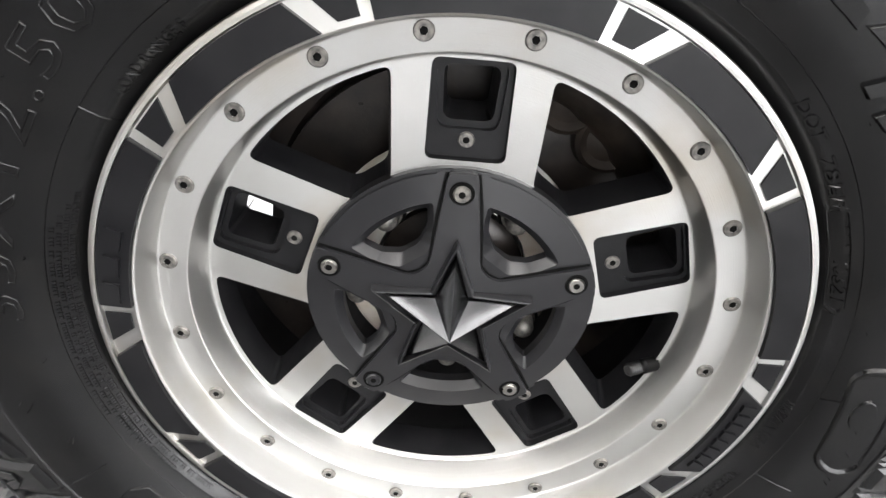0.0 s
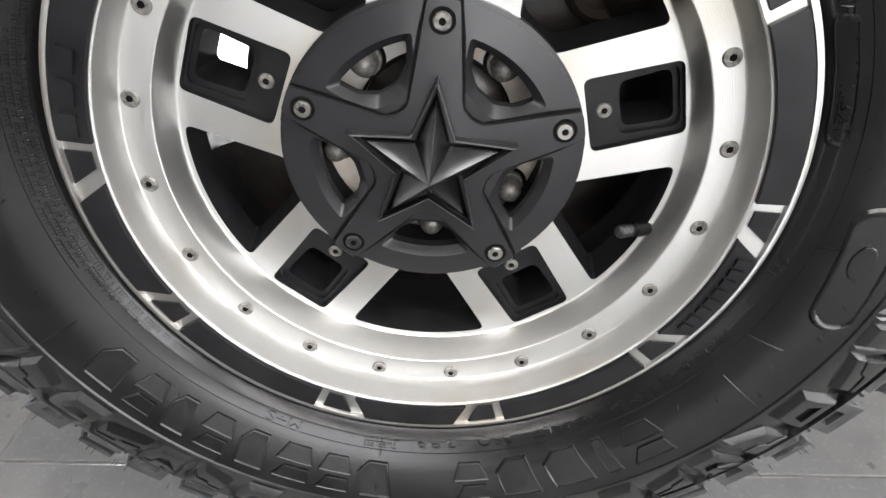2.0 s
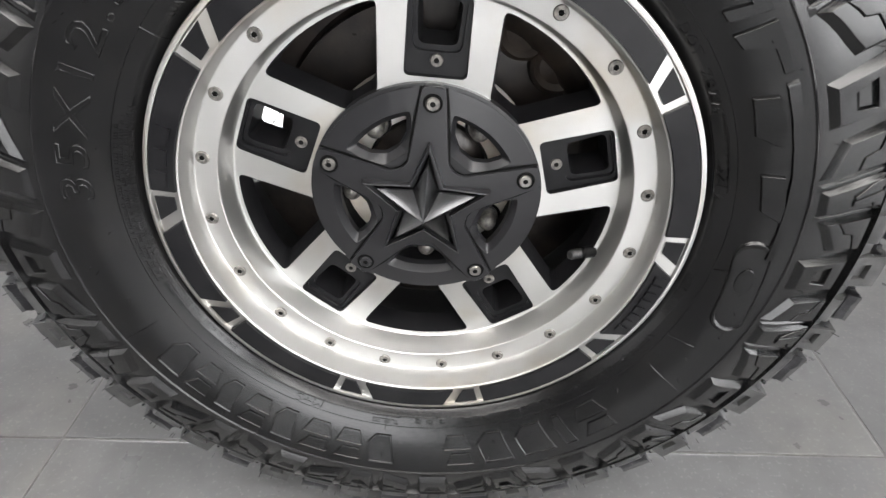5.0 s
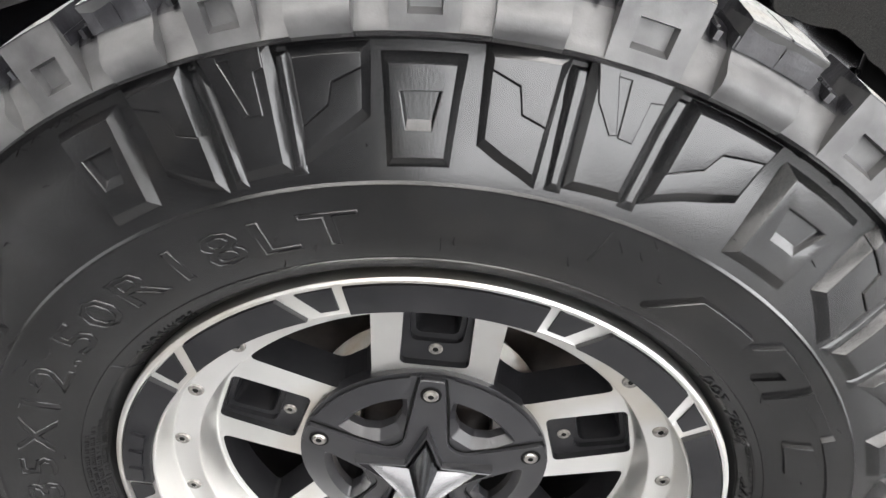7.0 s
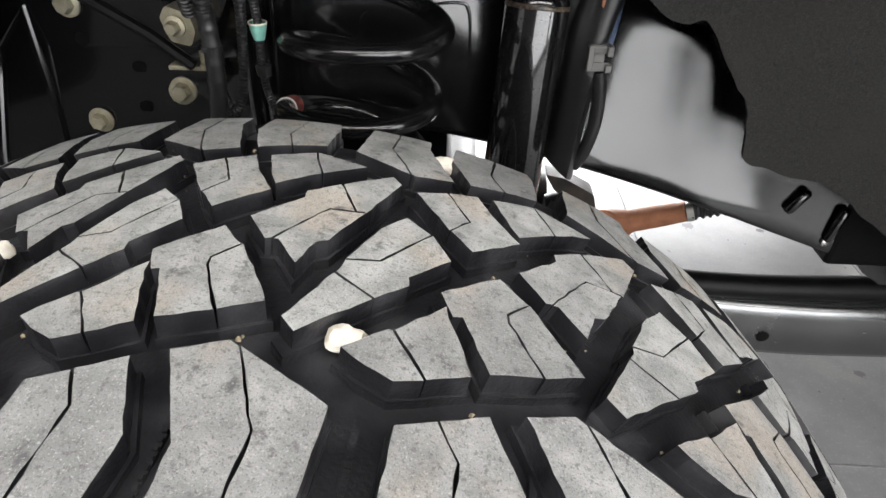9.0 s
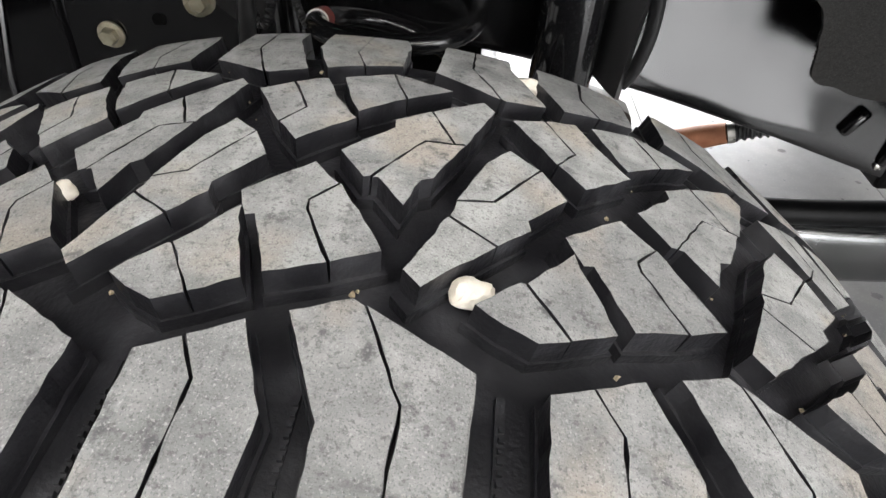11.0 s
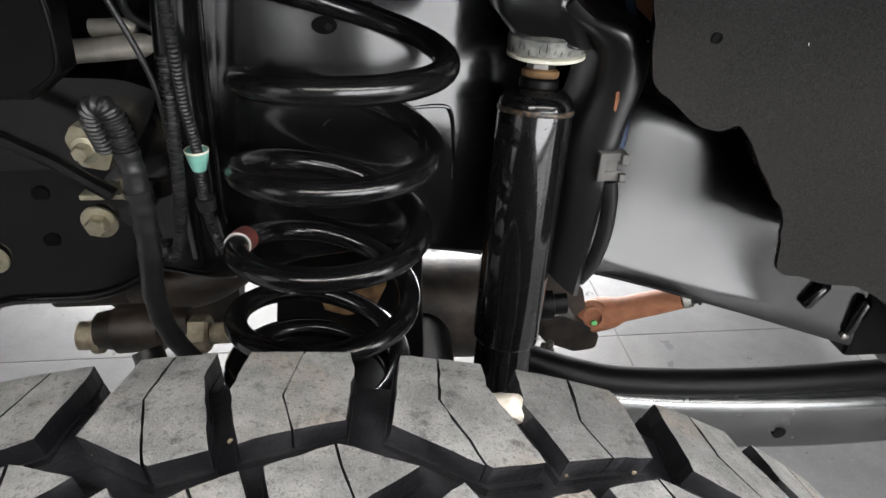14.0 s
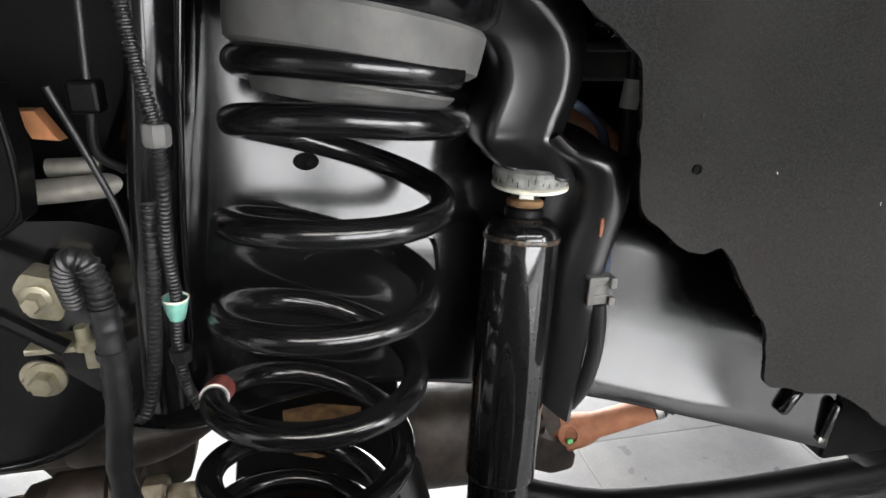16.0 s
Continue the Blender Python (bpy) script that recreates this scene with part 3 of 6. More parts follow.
def build_tyre():
    tyre = thing("tyre", (0, MID, FLOOR), "black rubber off-road tyre with chunky worn tread, mounted on the wheel", "tyre")
    bm = revolve(B(), TYRE_PROFILE, 192, mats=[0] * 19 + [2] * 2 + [1] * 8 + [0] * 7)
    part("carcass", bm, [RUBBER, GROOVE, DUSTY], tyre, "black rubber casing and sidewalls", smooth=30)
    for n in range(PITCHES):
        first = n - 3
        place = on_tread(first)
        for name, poly, cuts in TREAD_BLOCKS:
            bm = B()
            pieces = [poly]
            for c in cuts:
                mid = c[len(c) // 2] if len(c) > 2 else ((c[0][0] + c[1][0]) / 2, (c[0][1] + c[1][1]) / 2)
                hit = next((q for q in pieces if inside(mid, q)), pieces[0])
                pieces.remove(hit)
                pieces += split(hit, c, 0.00045)
            for q in pieces:
                if len(q) < 3:
                    continue
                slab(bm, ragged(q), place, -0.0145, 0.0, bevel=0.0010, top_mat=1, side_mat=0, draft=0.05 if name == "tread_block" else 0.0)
            # a low step round the foot of the block
            cu, cv = sum(q[0] for q in poly) / len(poly), sum(q[1] for q in poly) / len(poly)
            wide = 1.10 if name == "tread_block" else 1.07
            foot = [(cu + (u - cu) * wide, min(.2450, max(-.0285, cv + (v - cv) * wide))) for u, v in poly]
            slab(bm, subdivided(foot, 2), place, -0.0145, -0.0088, bevel=0.0012)
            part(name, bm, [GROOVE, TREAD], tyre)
        for p in (.337, .838):          # stone ejector bars between the shoulder lugs
            bm = B()
            slab(bm, [(p - .012, -.026), (p + .012, -.026), (p + .030, .030), (p + .008, .030)], place, -.0150, -.0105, bevel=.001)
            for k in range(14):
                y = -.020 + .003 * k
                slab(bm, [(p - .004 + .0013 * k, y), (p + .010 + .0013 * k, y), (p + .010 + .0013 * k, y + .0014), (p - .004 + .0013 * k, y + .0014)], place, -.0115, -.0097)
            part("ejector_bar", bm, GROOVE, tyre)
        for name, sh in (("shoulder_face", 0), ("shoulder_face", 1)):
            bm = B()
            lo, hi = ((-.083, .258), (.412, .735))[sh]
            def face(u, v, h):
                # v runs from the tread's edge (0) down to the ridge (1)
                r = crown(-.03) - 0.0006 - v * (crown(-.03) - 0.3965)
                y = -0.0301 - 0.0069 * v - h
                if sh == 1:
                    y += 0.007 * math.sin(math.pi * min(1, max(0, (v - 0.05) / 0.62))) - 0.0055 * ((v / .67) ** 2 if v < .67 else 1 - (v - .67) / .33)
                return wp(r, theta(first + u), y)
            m = 8
            grid = [[bm.verts.new(face(lo + (hi - lo) * i / 4, j / m, 0.0)) for i in range(5)] for j in range(m + 1)]
            back = [[bm.verts.new(face(lo + (hi - lo) * i / 4, j / m, -0.028)) for i in range(5)] for j in range(m + 1)]
            for j in range(m):
                for i in range(4):
                    if sh == 0 and i in (1, 2) and j in (3, 4, 5):
                        continue
                    bm.faces.new((grid[j][i], grid[j][i + 1], grid[j + 1][i + 1], grid[j + 1][i]))
            if sh == 0:          # the sunken pocket
                ins = [[bm.verts.new(face(lo + (hi - lo) * (1.12 + 1.76 * i / 2) / 4, (3.25 + 2.3 * j / 3) / m, -0.005)) for i in range(3)] for j in range(4)]
                for j in range(3):
                    for i in range(2):
                        bm.faces.new((ins[j][i], ins[j][i + 1], ins[j + 1][i + 1], ins[j + 1][i]))
                rim = [grid[3][1], grid[3][2], grid[3][3], grid[4][3], grid[5][3], grid[6][3], grid[6][2], grid[6][1], grid[5][1], grid[4][1]]
                inn = [ins[0][0], ins[0][1], ins[0][2], ins[1][2], ins[2][2], ins[3][2], ins[3][1], ins[3][0], ins[2][0], ins[1][0]]
                for k in range(10):
                    bm.faces.new((rim[k], rim[(k + 1) % 10], inn[(k + 1) % 10], inn[k]))
            for j in range(m):
                for i in (0, 4):
                    bm.faces.new((grid[j][i], grid[j + 1][i], back[j + 1][i], back[j][i]))
            for i in range(4):
                bm.faces.new((grid[0][i], grid[0][i + 1], back[0][i + 1], back[0][i]))
            part(name, bm, DUSTY, tyre, smooth=40)
    return tyre


PITCH_WIDTH = .089          # one pitch, laid out along the sidewall
SIDE_FEATURES = [
    # name, height, outline in pitches and radius; a set covers two pitches
    ("side_block", .0100, [(-.090, .3845), (.260, .3845), (.220, .3415), (-.085, .3410)]),
    ("side_panel", .0100, [(.435, .3900), (.745, .3915), (.742, .3630), (.618, .3668), (.585, .3795), (.437, .3850)]),
    ("side_panel", .0086, [(.437, .3835), (.578, .3782), (.612, .3655), (.741, .3615), (.738, .3390), (.560, .3465), (.445, .3525)]),
    ("side_panel", .0100, [(1.405, .3895), (1.765, .3895), (1.762, .3835), (1.590, .3776), (1.555, .3678), (1.400, .3590)]),
    ("side_panel", .0086, [(1.760, .3820), (1.597, .3762), (1.563, .3662), (1.398, .3574), (1.390, .3465), (1.650, .3585), (1.745, .3640)]),
    ("side_lug", .0084, [(.925, .3930), (1.245, .3930), (1.215, .3415), (.965, .3405)]),
    ("side_fork", .0102, [(.905, .3960), (1.000, .3960), (1.000, .3930), (1.085, .3675), (1.055, .3665), (.955, .3800)]),
    ("side_fork", .0102, [(1.003, .3960), (1.240, .3960), (1.235, .3875), (1.178, .3862), (1.170, .3660), (1.102, .3665), (1.066, .3932), (1.003, .3932)]),
    ("side_bar", .0036, [(.838, .3895), (.872, .3895), (.893, .3360), (.862, .3360)]),
    ("side_bar", .0036, [(1.306, .3895), (1.338, .3895), (1.318, .3380), (1.284, .3380)]),
]


def spread(poly, side, tip, outer):
    """An outline grown by a width along its sides, its inner end and its outer end."""
    q = [Vector((u * PITCH_WIDTH, v)) for u, v in poly]
    n = len(q)
    turn = sum(q[k].x * q[(k + 1) % n].y - q[(k + 1) % n].x * q[k].y for k in range(n))
    lines = []
    for k in range(n):
        d = (q[(k + 1) % n] - q[k]).normalized()
        out = Vector((d.y, -d.x)) * (1 if turn > 0 else -1)
        w = tip if out.y < -.75 else outer if out.y > .75 else side
        lines.append((q[k] + out * w, d))
    res = []
    for k in range(n):
        (a, d), (b, e) = lines[k - 1], lines[k]
        x = d.x * e.y - d.y * e.x
        p = a + d * (((b.x - a.x) * e.y - (b.y - a.y) * e.x) / x) if abs(x) > .15 else b
        res.append((p.x / PITCH_WIDTH, p.y))
    return res


def lug(bm, poly, place, high, side=.0045, tip=.0070, outer=.0040, pocket=None):
    """A thick rubber lug with sloping flanks and a crisp rim, with or without a pocket in its face."""
    rows = [(spread(poly, side, tip, outer), -.0006), (spread(poly, .0004, .0006, .0006), high * .93), (poly, high), (spread(poly, -.0004, -.0004, -.0004), high * 1.005)]
    if pocket:
        rows += [(spread(pocket, .0005, .0005, .0005), high), (pocket, high * .95), (spread(pocket, -.0012, -.0038, -.0010), high * .52)]
    rings = [[bm.verts.new(place(u, v, h)) for u, v in subdivided(q)] for q, h in rows]
    n = len(rings[0])
    for a, b in zip(rings, rings[1:]):
        for k in range(n):
            bm.faces.new((a[k], a[(k + 1) % n], b[(k + 1) % n], b[k]))
    bm.faces.new(rings[-1])


def subdivided(poly, n=3):
    out = []
    for (a, b), (c, d) in zip(poly, poly[1:] + poly[:1]):
        out += [(a + (c - a) * k / n, b + (d - b) * k / n) for k in range(n)]
    return out


def frustum(bm, poly, place, low, high, inset, mat=0):
    """A raised panel with slanting sides; inset is a share of its size."""
    poly = subdivided(poly)
    n = len(poly)
    cu, cv = sum(p[0] for p in poly) / n, sum(p[1] for p in poly) / n
    rings = [[bm.verts.new(place(u + (cu - u) * k, v + (cv - v) * k, h)) for u, v in poly] for k, h in ((-inset * .4, low), (0, high * .85), (inset * .35, high))]
    for a, b in zip(rings, rings[1:]):
        for k in range(n):
            bm.faces.new((a[k], a[(k + 1) % n], b[(k + 1) % n], b[k])).material_index = mat
    bm.faces.new(rings[-1]).material_index = mat
    return rings[-1]


def framed(bm, outer, inner, place, high, floor):
    """A raised frame round a sunken panel."""
    outer, inner = subdivided(outer), subdivided(inner)
    n = len(outer)
    cu, cv = sum(p[0] for p in outer) / n, sum(p[1] for p in outer) / n
    rows = [[bm.verts.new(place(u + (u - cu) * k, v + (v - cv) * k, h)) for u, v in q] for q, k, h in
            ((outer, .05, -.001), (outer, 0, high * .9), (outer, -.02, high), (inner, .02, high), (inner, 0, high * .9), (inner, -.05, floor))]
    for a, b in zip(rows, rows[1:]):
        for k in range(n):
            bm.faces.new((a[k], a[(k + 1) % n], b[(k + 1) % n], b[k]))
    bm.faces.new(rows[-1])


def raised_text(text, parent, name, a0, a1, r0, r1, relief, label="", outline=0.0):
    """Raised lettering round the sidewall, its tops outwards, read clockwise; outline gives hollow letters of that line width."""
    cu = bpy.data.curves.new(name, "FONT")
    cu.body, cu.size, cu.resolution_u, cu.extrude = text, 1.0, 2, 0.5
    if outline:
        cu.extrude, cu.bevel_depth, cu.bevel_resolution, cu.fill_mode, cu.space_character = 0.0, outline, 1, "NONE", 1.12
    ob = bpy.data.objects.new(name, cu)
    scene.collection.objects.link(ob)
    me = bpy.data.meshes.new_from_object(ob.evaluated_get(bpy.context.evaluated_depsgraph_get()))
    bpy.data.objects.remove(ob)
    xs, ys = [v.co.x for v in me.vertices], [v.co.y for v in me.vertices]
    x0, x1, y0, y1 = min(xs), max(xs), min(ys), max(ys)
    bm = B()
    bm.from_mesh(me)
    bpy.data.meshes.remove(me)
    for v in bm.verts:
        a = a0 + (a1 - a0) * (v.co.x - x0) / (x1 - x0)
        r = r0 + (r1 - r0) * (v.co.y - y0) / (y1 - y0)
        h = relief * v.co.z / outline if outline else (relief if v.co.z > 0 else -0.001)
        v.co = wp(r, a, side_y(r) - h)
    return part(name, bm, RUBBER, parent, label)


def build_sidewall(tyre):
    for n in range(0, PITCHES - 1, 2):
        first = n - 2
        def place(p, r, h):          # full height is the level of the shoulder's foot, carried on down the sidewall
            low = side_y(r)
            top = -.0400 - .0125 * (.3925 - r) / .0525
            return wp(r, theta(first + p), low + (top - low) * h / .010)
        for name, high, poly in SIDE_FEATURES:
            bm = B()
            if name == "side_block":
                lug(bm, poly, place, high, pocket=[(-.035, .3720), (.190, .3725), (.142, .3545), (-.005, .3545)])
            elif name == "side_bar":
                lug(bm, poly, place, high, .0035, .006, .002)
            elif name == "side_fork":
                lug(bm, poly, place, high, .0006, .0012, .0005)
            elif name == "side_panel" and high == .0100:
                lug(bm, poly, place, high, .0040, .0006, .004)
            elif name == "side_panel":
                lug(bm, poly, place, high, .0040, .0070, .0003)
            else:
                lug(bm, poly, place, high)
            part(name, bm, RUBBER, tyre, smooth=25)
    # mould lines
    bm = revolve(B(), [(.2708, -.0380), (.2714, -.0402), (.2720, -.0395)], 160)
    for a, b, r0, r1 in ((-50, -50.6, .272, .253), (98, 97, .272, .287), (116, 115, .272, .296), (124, 125, .282, .352), (19.5, 20, .296, .320), (-112, -113, .29, .345), (190, 190, .262, .276), (165, 165, .262, .276)):
        tube(bm, [wp(r0 + (r1 - r0) * k / 4, a + (b - a) * k / 4, side_y(r0 + (r1 - r0) * k / 4) - .0002) for k in range(5)], .0006, 5)
    part("mould_line", bm, RUBBER, tyre)
    # lettering
    raised_text("35X12.50R18LT", tyre, "size_lettering", -84, -5, .2860, .3110, .0010, "raised hollow tyre size lettering", .016)
    raised_text("35X12.50R18LT  128Q  12 P.R.", tyre, "rating_lettering", 134.5, 184, .2600, .2675, .0013)
    raised_text("STEEL BELTED RADIAL", tyre, "type_lettering", 186.5, 198.5, .2600, .2636, .0010)
    raised_text("TUBELESS", tyre, "type_lettering", 187, 193.5, .2655, .2695, .0010)
    raised_text("M+S", tyre, "season_lettering", 206, 213, .2640, .2710, .0013)
    raised_text("MADE IN U.S.A.", tyre, "origin_lettering", 101, 112.5, .2580, .2630, .0010)
    raised_text("NTGRG -D- A01", tyre, "code_lettering", 118, 133, .2600, .2660, .0013)
    raised_text("DOT", tyre, "code_lettering", 47.3, 53.6, .2590, .2660, .0013)
    raised_text("LOAD RANGE F", tyre, "load_lettering", -46, -33, .2570, .2630, .0010)
    place = on_side()
    raised_text("78EP", tyre, "code_lettering", 56.3, 64.6, .2588, .2652, .0013)
    bm = B()          # plate let into the mould, with the date code
    oval = [(65.2 + (0 if k < 9 else 16.4) + (-1.0 if k < 9 else 1.0) * math.sin(math.pi * (k % 9) / 8), .2612 - .0050 * math.cos(math.pi * (k % 9) / 8) * (1 if k >= 9 else -1)) for k in range(18)]
    cu = 73.4
    framed(bm, oval, [(cu + (a - cu) * .965, .2612 + (r - .2612) * .86) for a, r in oval], place, .0014, .0002)
    part("date_plate", bm, RUBBER, tyre, smooth=25)
    raised_text("LW40521", tyre, "date_lettering", 67.5, 80.4, .2582, .2642, .0015)
    for row in range(4):       # small print, too fine to read
        a = -63 - row * 2.0
        end = (-128, -120, -112, -104)[row]
        bm = B()
        while a > end:
            w = 0.22 + 0.35 * random.random()
            frustum(bm, [(a - w, .2573 + row * .0033), (a, .2573 + row * .0033), (a, .2594 + row * .0033), (a - w, .2594 + row * .0033)], place, -.001, .0010, .1)
            a -= w + (0.18 if random.random() < .8 else .8)
        part("small_print", bm, RUBBER, tyre)["kind"] = "stuff"
    # brand lettering as plain raised shapes
    def shape(a, w, r0, r1, slant=1.6, cut=False):
        i = .0012
        j = math.degrees(i / r0)
        outer = [(a + slant, r0), (a + w * .62 + slant, r0), (a + w + slant * .7, r0 + (r1 - r0) * .3), (a + w, r1), (a, r1)]
        inner = [(a + slant + j, r0 + i), (a + w * .60 + slant, r0 + i), (a + w + slant * .7 - j, r0 + (r1 - r0) * .3 + i * .3), (a + w - j, r1 - i), (a + j, r1 - i)]
        if not cut:
            bm = B()
            framed(bm, outer, inner, place, .0018, .0008)
            part("brand_shape", bm, RUBBER, tyre, smooth=25)
            return
        m = r0 + (r1 - r0) * .52          # in two pieces, one over the other
        for lo, hi, k in ((r0, m - .002, 1.0), (m + .002, r1, .45)):
            bm = B()
            framed(bm, [(a + slant * k, lo), (a + w * .7 + slant * k, lo), (a + w + slant * k * .6, hi), (a, hi)],
                   [(a + slant * k + j, lo + i), (a + w * .7 + slant * k - j, lo + i), (a + w + slant * k * .6 - j, hi - i), (a + j, hi - i)], place, .0018, .0008)
            part("brand_shape", bm, RUBBER, tyre, smooth=25)
    a = 138
    for w in (6.6, 2.6, 6.9, 6.4, 5.6):
        shape(a, w, .279, .3135, 1.4, w in (6.6, 5.6))
        a += w + 2.3
    a = 187
    for w in (5.6, 5.3, 5.9, 5.0, 5.2, 4.2, 4.8, 5.5):
        shape(a, w, .281, .3145, 1.3, w in (5.3, 5.9, 5.2, 4.8))
        a += w + 1.8
    for pts in ([(43, .301), (45, .3155), (52, .3150), (50.3, .2870), (48.5, .2870), (49.8, .3050)], [(53.4, .3140), (61.1, .3145), (61.1, .3080), (57, .3070), (55, .2880), (52.6, .2860)],
                [(63, .3160), (78, .3160), (93, .3110), (93, .3050), (78, .3085), (63, .3080)], [(63.4, .2850), (64.2, .3020), (69.5, .3040), (72.6, .3000), (70, .2830)],
                [(77.3, .2870), (77.8, .3040), (83, .3070), (86, .3060), (84, .2900)], [(29, .2800), (33.3, .3055), (41.7, .3055), (42.5, .2970), (36, .2960), (32, .2790)]):
        bm = B()
        frustum(bm, pts, place, -.001, .0032, .08)
        part("brand_shape", bm, RUBBER, tyre, smooth=25)
    # oval pad: a raised rim round a shallow floor, with a boss
    bm = B()
    def stadium(half, wide):
        side = math.degrees(wide / .300)
        ends = [(99.8 + e * (half - side) + e * side * math.sin(math.pi * k / 8), .3000 + e * .0035 + wide * e * math.cos(math.pi * k / 8)) for e in (1, -1) for k in range(9)]
        return ends
    framed(bm, stadium(9.4, .0150), stadium(8.9, .0136), place, .0024, .0006)
    ob = part("oval_pad", bm, RUBBER, tyre, smooth=25)
    bm = B()
    frustum(bm, [(98.2 + 2.6 * math.cos(2 * math.pi * k / 14), .2975 + .0072 * math.sin(2 * math.pi * k / 14)) for k in range(14)], place, .0003, .0026, .2)
    part("oval_boss", bm, RUBBER, ob)
    # vent hairs
    bm = B()
    for k in range(260):
        a, r = random.uniform(-180, 180), random.choice((random.uniform(.275, .33), random.uniform(.34, .392), .3935, .3935))
        q = wp(r, a, side_y(r))
        d = Vector((random.uniform(-.4, .4), -1, random.uniform(-.6, .3))).normalized() * random.uniform(.002, .006)
        tube(bm, [q, q + d], .00035, 4)
    for k in range(150):
        a, y = random.uniform(60, 300), random.choice((-.031, .03))
        q = wp(crown(y) - .004, a, y)
        d = Vector((math.sin(radians(a)) * .8, -.5, math.cos(radians(a)) * .8)).normalized() * random.uniform(.004, .008)
        tube(bm, [q, q + d], .00035, 4)
    ob = part("vent_hair", bm, RUBBER, tyre)
    ob["kind"] = "stuff"


def sag(tyre):
    """The loaded sidewall bulges, the more the nearer to the floor."""
    for ob in tyre.children_recursive:
        me = ob.data
        n = len(me.vertices)
        co = np.empty(n * 3)
        me.vertices.foreach_get("co", co)
        co = co.reshape(n, 3)
        base = origin_of(ob)
        x, y, z = co[:, 0] + base[0], co[:, 1] + base[1], co[:, 2] + base[2] - HUB
        r = np.hypot(x, z)
        low = ((1 - z / r) / 2) ** 1.3
        def ease(v, a, b):
            k = np.clip((v - a) / (b - a), 0, 1)
            return k * k * (3 - 2 * k)
        co[:, 1] -= .015 * low * ease(r, .244, .345) * (1 - .80 * ease(r, .350, .415)) * (1 - ease(y, -.005, .08))
        me.vertices.foreach_set("co", co.ravel())
        me.update()


def build_dirt(tyre):
    """Flakes of dried mud caught in the grooves."""
    bm = B()
    for k in range(110):
        a, y = random.uniform(-32, 48), random.uniform(.035, .20)
        q = wp(.4300 + random.uniform(0, .004), a, y)
        s = random.uniform(.0004, .0013)
        geo = bmesh.ops.create_icosphere(bm, subdivisions=1, radius=s, matrix=Matrix.Translation(q))
        for v in geo["verts"]:
            v.co = q + (v.co - q) * random.uniform(.5, 1.4)
    part("dried_mud", bm, MUD, tyre, "tan flakes of dried mud")["kind"] = "stuff"


def build_pebbles():
    for i, (a, y, h, s) in enumerate(((11.15, .0635, -.007, .0060), (-9.0, .103, -.007, .0045), (15.0, .225, -.006, .0066), (40.2, .1885, -.006, .0030))):
        q = wp(crown(y) + h, a, y)
        bm = B()
        bmesh.ops.create_icosphere(bm, subdivisions=3, radius=s)
        for v in bm.verts:
            k = 1 + .10 * noise.noise(v.co * 700 + Vector((i, 5, 2))) + .50 * noise.noise(v.co * 170 + Vector((i * 7, 3, 1)))
            v.co = Vector((v.co.x * 1.25, v.co.y * .9, v.co.z * .75)) * k
        bmesh.ops.rotate(bm, verts=bm.verts, matrix=Matrix.Rotation(i * 1.1 + .4, 3, "Z"))
        bmesh.ops.translate(bm, verts=bm.verts, vec=q)
        tagged(part("pebble", bm, STONE, origin=q, smooth=20), "small pale pebble wedged in the tyre tread", "pebble", "pebbles in the tread")


# ---- alloy wheel ----
def flat(a0, y):
    """Places on a flat of the wheel: along the spoke's axis, across it, towards the outside."""
    def place(u, v, h):
        a = radians(a0)
        return Vector((u * math.sin(a) + v * math.cos(a), y - h, HUB + u * math.cos(a) - v * math.sin(a)))
    return place


PHASE = 4.6            # turn of the wheel
SPOKE_Y = 0.028


def socket_bolt(parent, name, at, r, mat, proud=0.004, label=""):
    x, y, z = at
    bm = lathe(B(), (x, y + 0.006, z), (0, -1, 0), [(0, r), (0.006 + proud - 0.0012, r), (0.006 + proud, r * 0.86), (0.006 + proud, r * 0.40)], 20, caps=False)
    ob = part(name, bm, mat, parent, label, smooth=40)
    # flush near-black hexagon, painted for the shade down the socket
    bm = lathe(B(), (x, y - proud, z), (0, 1, 0), [(0, r * 0.40), (0.0035, r * 0.36)], 6)
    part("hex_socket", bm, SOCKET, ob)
    return ob


def arc(r, a, b, n):
    return [(r * math.cos(radians(a + (b - a) * k / n)), r * math.sin(radians(a + (b - a) * k / n))) for k in range(n + 1)]


